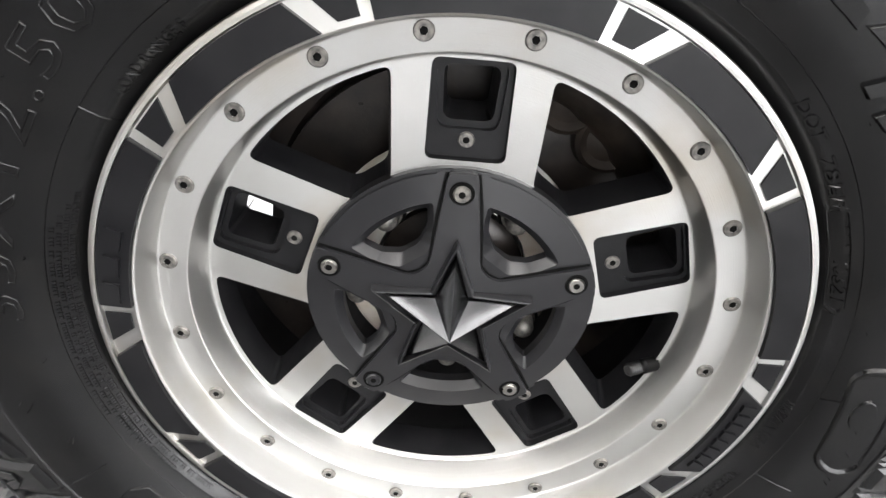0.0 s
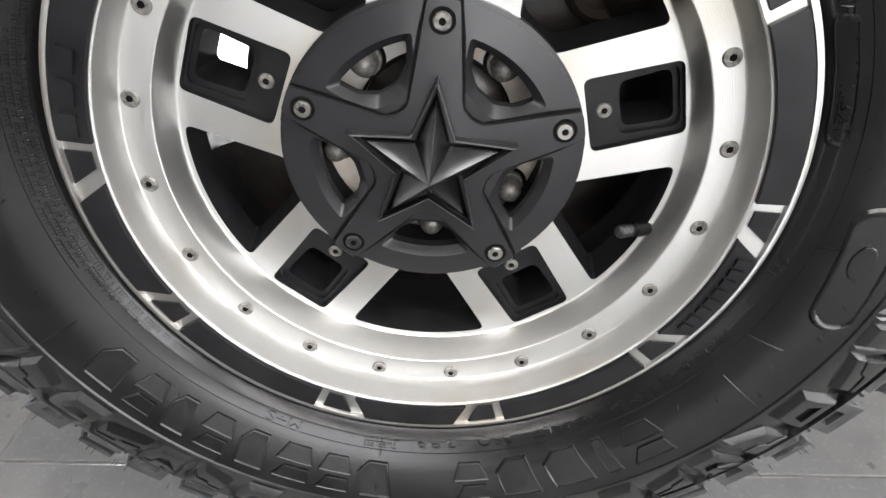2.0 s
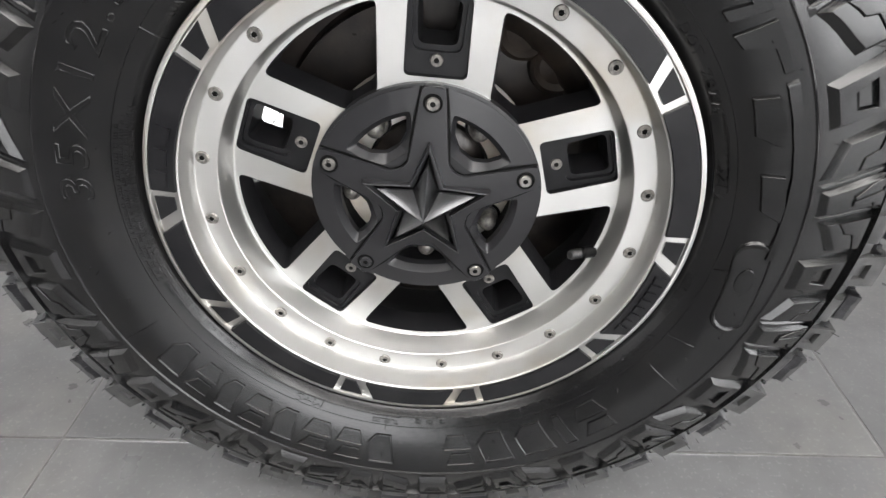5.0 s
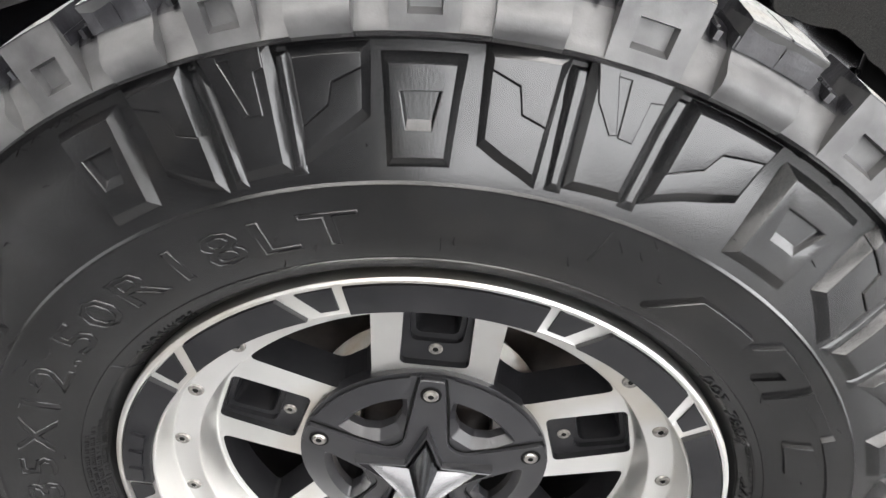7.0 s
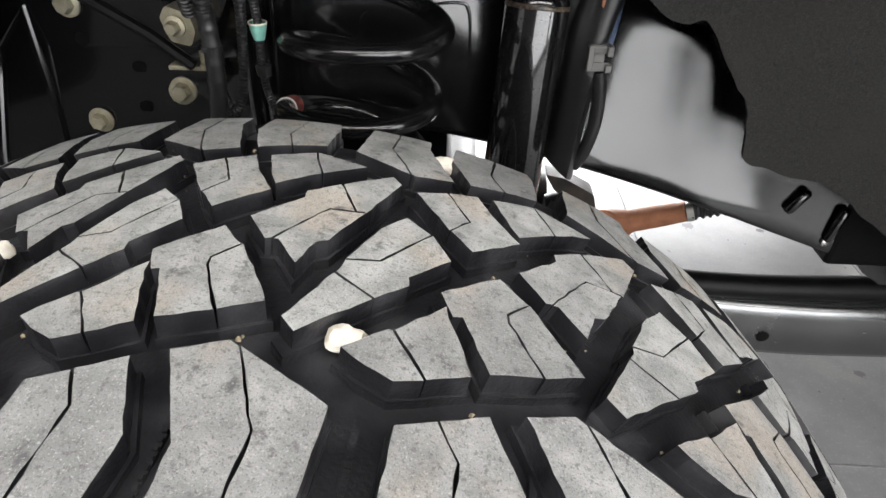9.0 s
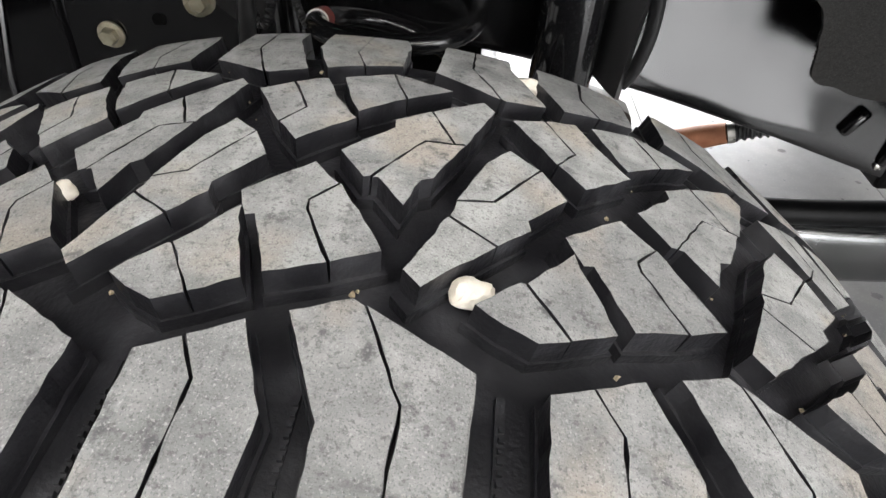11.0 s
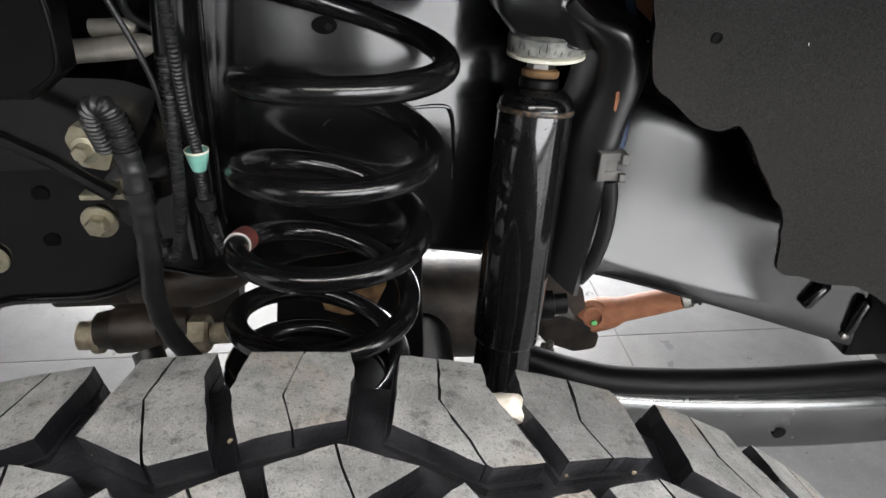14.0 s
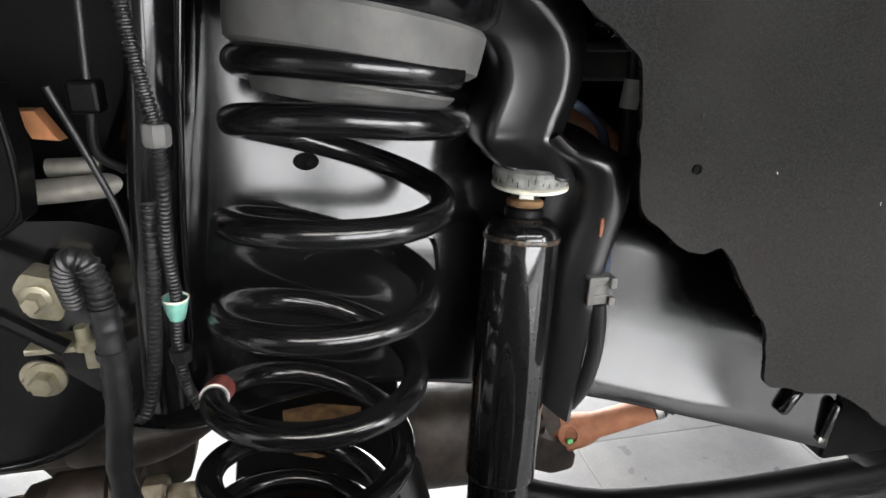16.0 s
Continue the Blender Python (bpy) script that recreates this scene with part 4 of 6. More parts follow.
def build_wheel():
    wheel = thing("alloy_wheel", (0, 0.02, HUB - 0.25), "machined silver alloy wheel with black windows, pads and twenty ring bolts", "wheel")
    prof = [(.2440, .196), (.236, .196), (.232, .15), (.215, .12), (.215, .03), (.238, .0), (.2475, -.008), (.2510, -.018), (.2512, -.0275), (.2502, -.0300), (.2480, -.0308),
            (.2460, -.0306), (.2450, -.0275), (.2240, -.0275), (.2225, -.0280), (.2212, -.0274), (.2206, -.0262), (.2176, -.0030), (.2170, -.0018),
            (.2160, -.0012), (.1968, .0004), (.1960, .0009), (.1954, .0020), (.1908, .0262), (.1903, .0272), (.1896, .0278), (.1885, .0280)]
    bm = revolve(B(), prof, 160)
    part("rim", bm, ALU, wheel, "brushed silver rim with a machined ring", smooth=25)
    bm = revolve(B(), [(.1885, .028), (.190, .05), (.205, .075), (.2145, .11), (.2145, .172)], 96)
    part("barrel", bm, SATIN, wheel, "black inner barrel", smooth=30)
    # spoke face with five wide windows and five pockets
    holes = []
    for k in range(5):
        a = 72 * k
        ca, sa = math.cos(radians(a)), math.sin(radians(a))
        rect = rounded([(.1165, -.0285), (.1865, -.0275), (.1865, .0275), (.1165, .0285)], .006)
        holes.append([(u * ca - v * sa, u * sa + v * ca) for u, v in rect])
        a += 36
        ca, sa = math.cos(radians(a)), math.sin(radians(a))
        win = [(.1090, -.0165)] + arc(.1862, -19.2, 19.2, 8) + [(.1090, .0165)]
        holes.append([(u * ca - v * sa, u * sa + v * ca) for u, v in rounded(win, .008)])
    holes.append(arc(.0985, 0, 360, 48)[:-1])          # bore behind the cap
    outer = arc(.1888, 0, 360, 120)[:-1]
    bm = plate(B(), outer, holes, flat(PHASE, SPOKE_Y), 0.0, -0.032, 0, 1, drafts=0.10)
    part("spoke_face", bm, [ALU, SATIN], wheel, "silver double spokes with black painted sides")
    for k in range(5):
        a = PHASE + 72 * k
        out = rounded([(.1160, -.0290), (.1872, -.0280), (.1872, .0280), (.1160, .0290)], .006)
        hole = rounded([(.1425, -.0175), (.1805, -.0195), (.1805, .0195), (.1425, .0175)], .007)
        rim = rounded([(.1375, -.0215), (.1845, -.0240), (.1845, .0240), (.1375, .0215)], .008)
        bm = plate(B(), out, [rim], flat(a, SPOKE_Y + .006), 0.0, -0.006)
        plate(bm, rim, [hole], flat(a, SPOKE_Y + .011), 0.0, -0.04, drafts=0.12)
        ins = part("pocket_insert", bm, SATIN, wheel, "satin black pocket with a square opening")
        q = wp(.1300, a, SPOKE_Y + .006)
        socket_bolt(ins, "pocket_bolt", q, .0060, BOLT, 0.0012)
    for k in range(20):
        socket_bolt(wheel, "ring_bolt", wp(.2095, -4.45 + 18 * k, -.0005), .0066, BOLT, 0.0016, "dark grey steel socket-head bolt")
    # black pads round the lip
    def pad(a0):
        def place(a, r, h):
            return wp(r, a0 + a, -0.0275 - h)
        return place
    def sector(pts, n=8):
        out = []
        for (a, r), (b, s) in zip(pts, pts[1:] + pts[:1]):
            m = n if abs(b - a) > 6 else 1
            out += [(a + (b - a) * i / m, r + (s - r) * i / m) for i in range(m)]
        return out
    for k in range(5):
        a = 5.0 + 72 * k
        bm = slab(B(), sector([(-15.6, .2232), (15.6, .2232), (15.6, .2447), (-15.6, .2447)], 12), pad(a), -0.004, 0.004, bevel=0.0010)
        part("lip_pad", bm, SATIN, wheel)
        bm = slab(B(), sector([(23.3, .2232), (48.7, .2232), (45.4, .2447), (26.6, .2447)], 10), pad(a), -0.004, 0.004, bevel=0.0010)
        part("lip_pad", bm, SATIN, wheel)
        for s in (1, -1):
            tri = [(17.4, .2262), (20.6, .2262), (23.4, .2440), (17.4, .2440)]
            pts = [(t if s > 0 else 72 - t, r) for t, r in tri]
            bm = slab(B(), pts, pad(a), -0.004, 0.0015, bevel=0.0008)
            part("lip_pad", bm, SATIN, wheel)
    for a0, a1, n in ((-82, -66, 3), (103.5, 122.5, 8)):
        for k in range(n):
            w = (a1 - a0) / n
            a = a0 + w * k
            bm = slab(B(), [(a + w * .12, .2290), (a + w * .85, .2290), (a + w * .85, .2395), (a + w * .12, .2395)], pad(0), 0.003, 0.0066, bevel=0.0006)
            part("pad_bar", bm, SATIN, wheel)
    # valve
    v = B()
    root, tip = wp(.1885, 111.5, .030), wp(.1625, 113.2, .016)
    tube(v, [root, root.lerp(tip, .45), root.lerp(tip, .5), tip], lambda s: .0065 if s < .45 else .0048, 14)
    ob = part("valve_stem", v, MATTE, wheel, "black rubber valve stem with a ribbed cap", smooth=40)
    v = B()
    d = (tip - root).normalized()
    lathe(v, tip - d * .012, d, [(0, .0050)] + [(.0008 + .0011 * k, .0056 if k % 2 else .0051) for k in range(10)] + [(.0125, .0050), (.0135, .0036)], 18)
    part("valve_cap", v, PLASTIC, ob, "dark ribbed valve cap", smooth=30)
    return wheel


def build_cap():
    cap = thing("centre_cap", (0, .02, HUB - .11), "satin black centre cap with a raised star and smoked chrome emblem", "wheel cap")
    def turn(pts, a):
        ca, sa = math.cos(radians(a)), math.sin(radians(a))
        return [(u * ca - v * sa, u * sa + v * ca) for u, v in pts]
    def polar(r, a):
        return (r * math.cos(radians(a)), r * math.sin(radians(a)))
    recess = rounded([polar(.0535, -13), polar(.0700, -22)] + arc(.0905, -23.5, 23.5, 8) + [polar(.0700, 22), polar(.0535, 13)], .003, 3)
    opening = rounded([polar(.0590, -7.5), polar(.0690, -17)] + arc(.0845, -20, 20, 8) + [polar(.0690, 17), polar(.0590, 7.5)], .003, 3)
    def dome(u, v, h):
        r = math.hypot(u, v)
        return flat(PHASE, .0195 - .0105 * max(0, 1 - (r / .1125) ** 2))(u, v, h)
    rim = []
    for k in range(5):          # the edge steps in a little between the arms
        rim += arc(.1130, 72 * k - 9, 72 * k + 9, 5) + arc(.1105, 72 * k + 10, 72 * k + 62, 14)
    bm = plate(B(), rim, [turn(recess, 72 * k + 36) for k in range(5)], dome, 0.0, -0.0005)
    plate(bm, arc(.1132, 0, 360, 80)[:-1], [arc(.0935, 0, 360, 60)[:-1]], dome, -.0030, -.014)
    part("disc", bm, CAPBLACK, cap, "black disc with five openings", smooth=30)
    for k in range(5):
        bm = B()
        a, b = turn(recess, 72 * k + 36), turn(opening, 72 * k + 36)
        rows = [[bm.verts.new(dome(u, v, h)) for u, v in q] for q, h in ((a, 0), (b, -.0075), (b, -.016))]
        for p, q in zip(rows, rows[1:]):
            for j in range(len(p)):
                bm.faces.new((p[j], p[(j + 1) % len(p)], q[(j + 1) % len(p)], q[j]))
        part("opening_bevel", bm, CAPBLACK, cap, smooth=30)
    star = []
    for k in range(5):
        a = 72 * k
        for r, d in ((.1122, -5.4), (.1122, 5.4), (.0455, 24.5), (.0425, 36.0), (.0455, 47.5)):
            star.append((r * math.cos(radians(a + d)), r * math.sin(radians(a + d))))
    def arms(u, v, h):
        r = math.hypot(u, v)
        return flat(PHASE, .0165 - .012 * max(0, 1 - r / .11))(u, v, h)
    star_pts = rounded(star, .004, 2)
    bm = B()
    n = len(star_pts)
    rings = []
    for k, h in ((1.008, -.010), (1.008, .0012), (1.000, .0022), (.80, .0022), (.62, .0022), (.5, .0022)):
        rings.append([bm.verts.new(arms(u * k, v * k, h)) for u, v in star_pts])
    for a, b in zip(rings, rings[1:]):
        for j in range(n):
            bm.faces.new((a[j], a[(j + 1) % n], b[(j + 1) % n], b[j]))
    bm.faces.new(rings[-1])
    part("star_body", bm, CAPBLACK, cap, "five raised black arms", smooth=12)
    bm = B()          # flat near-black strips along the arms, painted for the shade in the gap
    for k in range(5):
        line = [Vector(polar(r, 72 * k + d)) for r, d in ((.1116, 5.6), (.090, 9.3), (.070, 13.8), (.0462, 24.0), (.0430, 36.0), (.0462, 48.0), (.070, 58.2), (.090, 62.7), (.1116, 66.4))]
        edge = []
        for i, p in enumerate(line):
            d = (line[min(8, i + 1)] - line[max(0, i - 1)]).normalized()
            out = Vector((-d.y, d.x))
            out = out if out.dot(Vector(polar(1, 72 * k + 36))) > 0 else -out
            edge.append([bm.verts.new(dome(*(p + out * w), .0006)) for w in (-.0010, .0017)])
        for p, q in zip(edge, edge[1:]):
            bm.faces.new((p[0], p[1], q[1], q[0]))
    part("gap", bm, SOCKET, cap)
    bm = B()          # emblem: ten gently bowed facets
    hubp = Vector((0, -.0295, HUB))
    pts = [wp(.0535 if k % 2 == 0 else .0215, PHASE + 36 * k, .0035 if k % 2 == 0 else -.0005) for k in range(10)]
    for k in range(10):
        p, q = pts[k], pts[(k + 1) % 10]
        m = 7
        rows = []
        for i in range(m + 1):
            row = []
            for j in range(i + 1):
                u, v, w = (m - i) / m, (i - j) / m, j / m
                row.append(bm.verts.new(hubp * u + p * v + q * w + Vector((0, -.0225 * u * v * w - .0030 * v * w, 0))))
            rows.append(row)
        for i in range(m):
            for j in range(i + 1):
                bm.faces.new((rows[i][j], rows[i + 1][j], rows[i + 1][j + 1]))
                if j < i:
                    bm.faces.new((rows[i][j], rows[i + 1][j + 1], rows[i][j + 1]))
        low = [Vector((c.x, .012, c.z)) for c in (p, q)]
        bm.faces.new([bm.verts.new(c) for c in (p, low[0], low[1], q)])
    bmesh.ops.remove_doubles(bm, verts=bm.verts, dist=1e-5)
    part("star_emblem", bm, CHROME, cap, "faceted smoked chrome star", smooth=26)
    # sunken frame round the emblem
    bm = B()
    loops = []
    for s, y in ((.0590, .0020), (.0600, -.0010), (.0628, -.0004), (.0640, .0030), (.0640, .010)):
        loops.append([bm.verts.new(wp(s if k % 2 == 0 else s * .43, PHASE + 36 * k, y)) for k in range(10)])
    for a, b in zip(loops, loops[1:]):
        for k in range(10):
            bm.faces.new((a[k], a[(k + 1) % 10], b[(k + 1) % 10], b[k]))
    part("emblem_frame", bm, CAPBLACK, cap)
    for k in range(5):
        q = wp(.0981, PHASE + 72 * k, .0128)
        ob = socket_bolt(cap, "cap_bolt", q, .0064, (BOLT, STEEL, STEEL, CAPBLACK, STEEL)[k], 0.0025, "steel socket-head bolt")
        # near-black ring painted for the shade round the bolt head
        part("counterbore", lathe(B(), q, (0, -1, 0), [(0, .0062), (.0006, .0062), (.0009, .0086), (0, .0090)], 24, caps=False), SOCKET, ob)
    return cap


def build_hub():
    hub = thing("wheel_hub", (0, .06, HUB - .09), "steel wheel hub with lug nuts behind the cap", "hub")
    bm = revolve(B(), [(.064, .080), (.065, .0665), (.066, .066), (.099, .066), (.112, .060), (.112, .09)], 64)
    part("flange", bm, FLANGE, hub, "worn brown-grey steel flange", smooth=30)
    bm = revolve(B(), [(.001, .050), (.030, .050), (.034, .056), (.056, .060), (.062, .064), (.062, .080), (.066, .08)], 48)
    part("core", bm, BRAKE, hub, "dark hub core", smooth=30)
    for r, a in ((.0765, -46), (.0760, 39), (.0790, 122), (.0800, 177), (.0790, -103)):
        q = wp(r, PHASE + a, .0655)
        # flat near-black disc, painted for the shade round the nut
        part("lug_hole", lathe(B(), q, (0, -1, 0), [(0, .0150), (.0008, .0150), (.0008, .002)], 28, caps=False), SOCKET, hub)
        bm = lathe(B(), q, (0, -1, 0), [(0, .0120), (.006, .0120), (.006, .0100), (.016, .0095), (.020, .0080), (.0225, .004), (.023, .0005)], 24)
        part("lug_nut", bm, BOLT, hub, "dull grey-brown steel lug nut", smooth=50)
    sh = thing("splash_shield", (0, .16, HUB - .21), "black dusty splash shield behind the brake disc", "splash shield")
    bm = B()
    for name, prof in (("plate", ((.08, .150), (.168, .150), (.168, .156), (.08, .156))), ("outer_lip", ((.1640, .1495), (.1700, .142), (.2143, .142), (.2143, .147), (.1640, .1535)))):
        bm = B()
        rows = [[bm.verts.new(wp(r, -64 + 320 * k / 60, y)) for k in range(61)] for r, y in prof]
        for p, q in zip(rows, rows[1:] + rows[:1]):
            for k in range(60):
                bm.faces.new((p[k], p[k + 1], q[k + 1], q[k]))
        part(name, bm, BRAKE, sh, smooth=30)
    disc = thing("brake_disc", (0, .14, HUB - .16), "dark iron brake disc behind the wheel", "brake disc")
    bm = revolve(B(), [(.165, .118), (.165, .142), (.098, .142), (.098, .118)], 96, closed=True)
    part("rotor", bm, BRAKE, disc, smooth=30)
    bm = revolve(B(), [(.098, .142), (.098, .116), (.095, .100), (.085, .098), (.04, .098)], 72)
    part("hat", bm, DARKRUST, disc, "rust-stained centre", smooth=30)
    cal = thing("brake_caliper", (0.1, .13, HUB), "dark dirty brake caliper over the disc", "caliper")
    for a in (35, 52):
        q = wp(.165, a, .12)
        bm = lathe(B(), q + Vector((0, .06, 0)), (0, -1, 0), [(0, .03), (.065, .03), (.072, .028), (.075, .024), (.071, .018), (.075, .006)], 24)
        part("piston_housing", bm, DARKRUST, cal, smooth=30)
    bm = B()
    tube(bm, spline([wp(.185, a, .115) for a in (25, 35, 45, 55, 65)], 4), .028, 12)
    part("body", bm, DARKRUST, cal, smooth=40)


# ---- suspension and chassis ----
AXIS = Vector((.155, .081, 1)).normalized()          # the spring leans
COIL_MID = Vector((.0247, .499, .85))
COIL_X = (Vector((1, 0, 0)) - AXIS * AXIS.x).normalized()
COIL_Y = AXIS.cross(COIL_X)


def coil_at(u, r=.0748):
    """A place on the spring, u turns below its middle."""
    drop = .0687 * u
    if u < -1.85:
        drop = .0687 * -1.85 + (u + 1.85) * .030
    if u > 3.0:
        drop = .0687 * 3.0 + (u - 3.0) * .026
    a = 5.594 - 2 * math.pi * u
    return COIL_MID - AXIS * drop + (COIL_X * math.cos(a) + COIL_Y * math.sin(a)) * r


def build_spring():
    spring = thing("coil_spring", (0.0, .49, .60), "glossy black coil spring with a red tag on its wire", "coil spring")
    n = 330
    pts = [coil_at(-3.0 + 6.9 * i / n) for i in range(n + 1)]
    part("coil", tube(B(), pts, .0099, 20), COIL, spring, smooth=50)
    u0 = 1.39
    tag = [coil_at(u0 + .004 * i) for i in range(12)]
    part("tag", tube(B(), tag, lambda s: .0108, 20), REDTAG, spring, "dull red paper tag", smooth=50)
    part("tag_edge", tube(B(), [coil_at(u0 - .004 + .0012 * i) for i in range(4)], .0111, 20), WHITE, spring, "white edge of the tag", smooth=50)
    # rubber seat and cup
    seat = thing("rubber_cup", (.05, .51, .99), "grey rubber spring seat cup over the coil", "rubber cup")
    top = COIL_MID + AXIS * .138
    bm = lathe(B(), top, AXIS, [(-.004, .050), (-.004, .064), (.004, .067), (.008, .071), (.010, .071), (.011, .060)], 56, caps=False)
    part("isolator", bm, GREYRUB, seat, "pale grey rubber ring, worn", smooth=40)
    bm = lathe(B(), top, AXIS, [(.024, .060), (.022, .078), (.026, .0835), (.036, .0850), (.050, .0862), (.053, .084)], 56, caps=False)
    part("cup", bm, GREYRUB, seat, "grey rubber cup", smooth=40)
    bm = lathe(B(), top, AXIS, [(.051, .050), (.053, .0835), (.062, .092), (.105, .096), (.105, .02)], 48, caps=False)
    part("tower_plate", bm, GLOSS, seat, "black pressed plate", smooth=40)


def build_shock():
    sh = thing("shock_absorber", (.15, .54, .45), "glossy black shock absorber with a pale cracked bushing on top", "shock absorber")
    top, low = Vector((.1915, .546, .873)), Vector((.1585, .484, .42))
    ax = (low - top).normalized()
    bm = lathe(B(), top - ax * .009, ax, [(0, .0165), (.002, .023), (.007, .0290), (.013, .0320), (.021, .0328), (.243, .0328), (.246, .0316), (.247, .0285)], 40)
    part("dust_tube", bm, SHOCK, sh, "glossy black dust tube", smooth=30)
    bm = lathe(B(), top - ax * .009, ax, [(.0165, .0324), (.0175, .0330), (.0200, .0332), (.0210, .0328)], 40, caps=False)
    part("rust_rim", bm, RIMRUST, sh, "thin rusty rim round the tube", smooth=40)
    bm = lathe(B(), top - ax * .009, ax, [(.238, .0275), (.240, .0288), (.465, .0288)], 40)
    part("lower_body", bm, SHOCK, sh, smooth=30)
    bm = lathe(B(), top - ax * .0165, ax, [(0, .0150), (.002, .0168), (.010, .0168)], 28)
    part("top_collar", bm, MATTE, sh, smooth=30)
    bm = lathe(B(), top - ax * .0235, ax, [(0, .0135), (.0015, .0158), (.0055, .0158), (.0075, .0135)], 24)
    part("rod_washer", bm, OCHRE, sh, "rust-stained washer", smooth=30)
    bm = lathe(B(), top - ax * .0355, ax, [(0, .0120), (.0130, .0120)], 6)
    part("rod_nut", bm, STEEL, sh, "steel nut")
    bm = lathe(B(), Vector((.1955, .547, .9110)), (0.02, 0, 1), [(0, .027), (.0015, .0315), (.007, .0324), (.013, .0315), (.015, .027)], 40)
    part("bushing", bm, PALE, sh, "pale grey cracked rubber bushing", smooth=40)
    bm = lathe(B(), Vector((.1955, .547, .9065)), (0.02, 0, 1), [(0, .029), (.0012, .0322), (.0036, .0322), (.0046, .030)], 40)
    part("washer", bm, CREAM, sh, "cream plastic washer", smooth=40)
    bm = B()          # cracks down the side of the old rubber
    for k in range(34):
        a = 2 * math.pi * (k + random.uniform(-.4, .4)) / 34
        z0 = .9125 + random.uniform(0, .005)
        z1 = z0 + random.uniform(.002, .008)
        p, q = [Vector((.1955 + .0321 * math.cos(a + d), .547 + .0321 * math.sin(a + d), min(z, .9235))) for z, d in ((z0, 0), (z1, random.uniform(-.04, .04)))]
        tube(bm, [p, p.lerp(q, .5), q], .00032, 4)
    part("crack", bm, SOCKET, sh)["kind"] = "stuff"


def loft(bm, left, right, prof, steps=6):
    """A pressed sheet between two edge lines; prof gives (share across, depth added), the same all along or by the share of the length."""
    le, ri = spline(left, steps), spline(right, steps)
    rows = []
    for i, (a, b) in enumerate(zip(le, ri)):
        line = prof(i / (len(le) - 1)) if callable(prof) else prof
        rows.append([bm.verts.new(a + (b - a) * s + Vector((0, d, 0))) for s, d in line])
    for p, q in zip(rows, rows[1:]):
        for k in range(len(p) - 1):
            bm.faces.new((p[k], p[k + 1], q[k + 1], q[k]))
    return bm


def build_frame():
    rail = thing("frame_rail", (.15, .62, .56), "glossy black pressed steel chassis rail with a slot", "chassis rail")
    lower = [(-.30, .60, .69), (-.19, .585, .686), (-.12, .575, .675), (-.075, .57, .685), (.0, .57, .703), (.10, .57, .706), (.287, .603, .646), (.44, .574, .611), (.52, .558, .590), (.588, .544, .572)]
    upper = [(-.30, .60, .86), (-.19, .59, .88), (-.12, .58, 1.00), (-.075, .575, 1.08), (.0, .575, 1.06), (.12, .575, 1.02), (.302, .599, .872), (.416, .578, .829), (.50, .561, .806), (.598, .541, .782)]
    shares = (0.0, .0, .012, .04, .12, .20, .30, .40, .46, .54, .62, .70, .80, .88, .94, .98, 1.0, 1.0)
    behind_spring = (.055, .006, .001, 0, .0005, .001, .002, .0035, .0062, .0120, .0176, .0230, .0295, .0348, .0390, .048, .066, .14)
    ahead = (.055, .006, .001, 0, .0070, .0130, .0195, .0252, .0283, .0320, .0352, .0383, .0417, .0444, .0480, .058, .075, .14)
    end = (.055, .006, .001, 0, .0008, .0020, .0040, .0065, .0090, .0130, .0180, .0240, .0325, .0405, .0470, .058, .075, .14)
    def prof(s):
        k = min(1, max(0, (s - .595) / .08))
        j = .65 * min(1, max(0, (s - .765) / .12))
        return [(u, p + (q - p) * k + (w - q) * j) for u, p, q, w in zip(shares, behind_spring, ahead, end)]
    part("web", loft(B(), lower, upper, prof, 8), GLOSS, rail, "glossy black web that curls back at the top", smooth=70)
    bm = B()
    slab(bm, [(.0130 + .0106 * math.cos(2 * math.pi * k / 20), .9235 + .0072 * math.sin(2 * math.pi * k / 20)) for k in range(20)], lambda x, z, h: Vector((x, .5935 - h, z)), -.010, .0055)
    part("slot", bm, SOCKET, rail, "dark slotted hole")
    bm = lathe(B(), (.0165, .5885, .9225), (0, -1, 0), [(0, .0036), (.0016, .0036)], 6)
    part("slot_stud", bm, GLOSS, rail)
    # pressed outline
    bm = tube(B(), spline([(.005, .5740, .80), (.004, .5755, .835), (.020, .5770, .848), (.06, .577, .852), (.110, .577, .856), (.122, .578, .848), (.124, .577, .815), (.124, .576, .785)], 6), .0016, 6)
    part("pressed_bead", bm, GLOSS, rail, smooth=50)
    for p in (((.523, .557, .626), (.541, .557, .657)), ((.579, .5460, .592), (.587, .5460, .640))):
        a, b = Vector(p[0]), Vector(p[1])
        part("bead", tube(B(), [a, a.lerp(b, .1), a.lerp(b, .9), b], lambda s: .0068 if .05 < s < .95 else .004, 14), GLOSS, rail, "raised pressed bead", smooth=60)
    bm = lathe(B(), (.578, .5475, .590), (0, -1, 0), [(0, .005), (.004, .005), (.005, .003)], 14)
    part("rivet", bm, STEEL, rail, smooth=40)
    bm = B()
    box(bm, (.593, .549, .552), (.78, .64, .80), .006)
    part("end_plate", bm, SOCKET, rail, "matt black end of the rail")
    # column beside the spring
    col = thing("spring_tower", (-.07, .55, .72), "glossy black spring tower column behind the hoses", "spring tower")
    left = [(-.122, .53, .73), (-.120, .53, .80), (-.114, .53, .90), (-.104, .53, .98), (-.092, .53, 1.08)]
    right = [(-.088, .545, .73), (-.086, .545, .80), (-.079, .545, .90), (-.068, .545, .98), (-.056, .545, 1.08)]
    part("column", loft(B(), left, right, [(0, .05), (0, .008), (.08, .002), (.3, -.004), (.6, -.006), (.85, 0), (.97, .008), (1, .05)], 6), GLOSS, col, smooth=60)
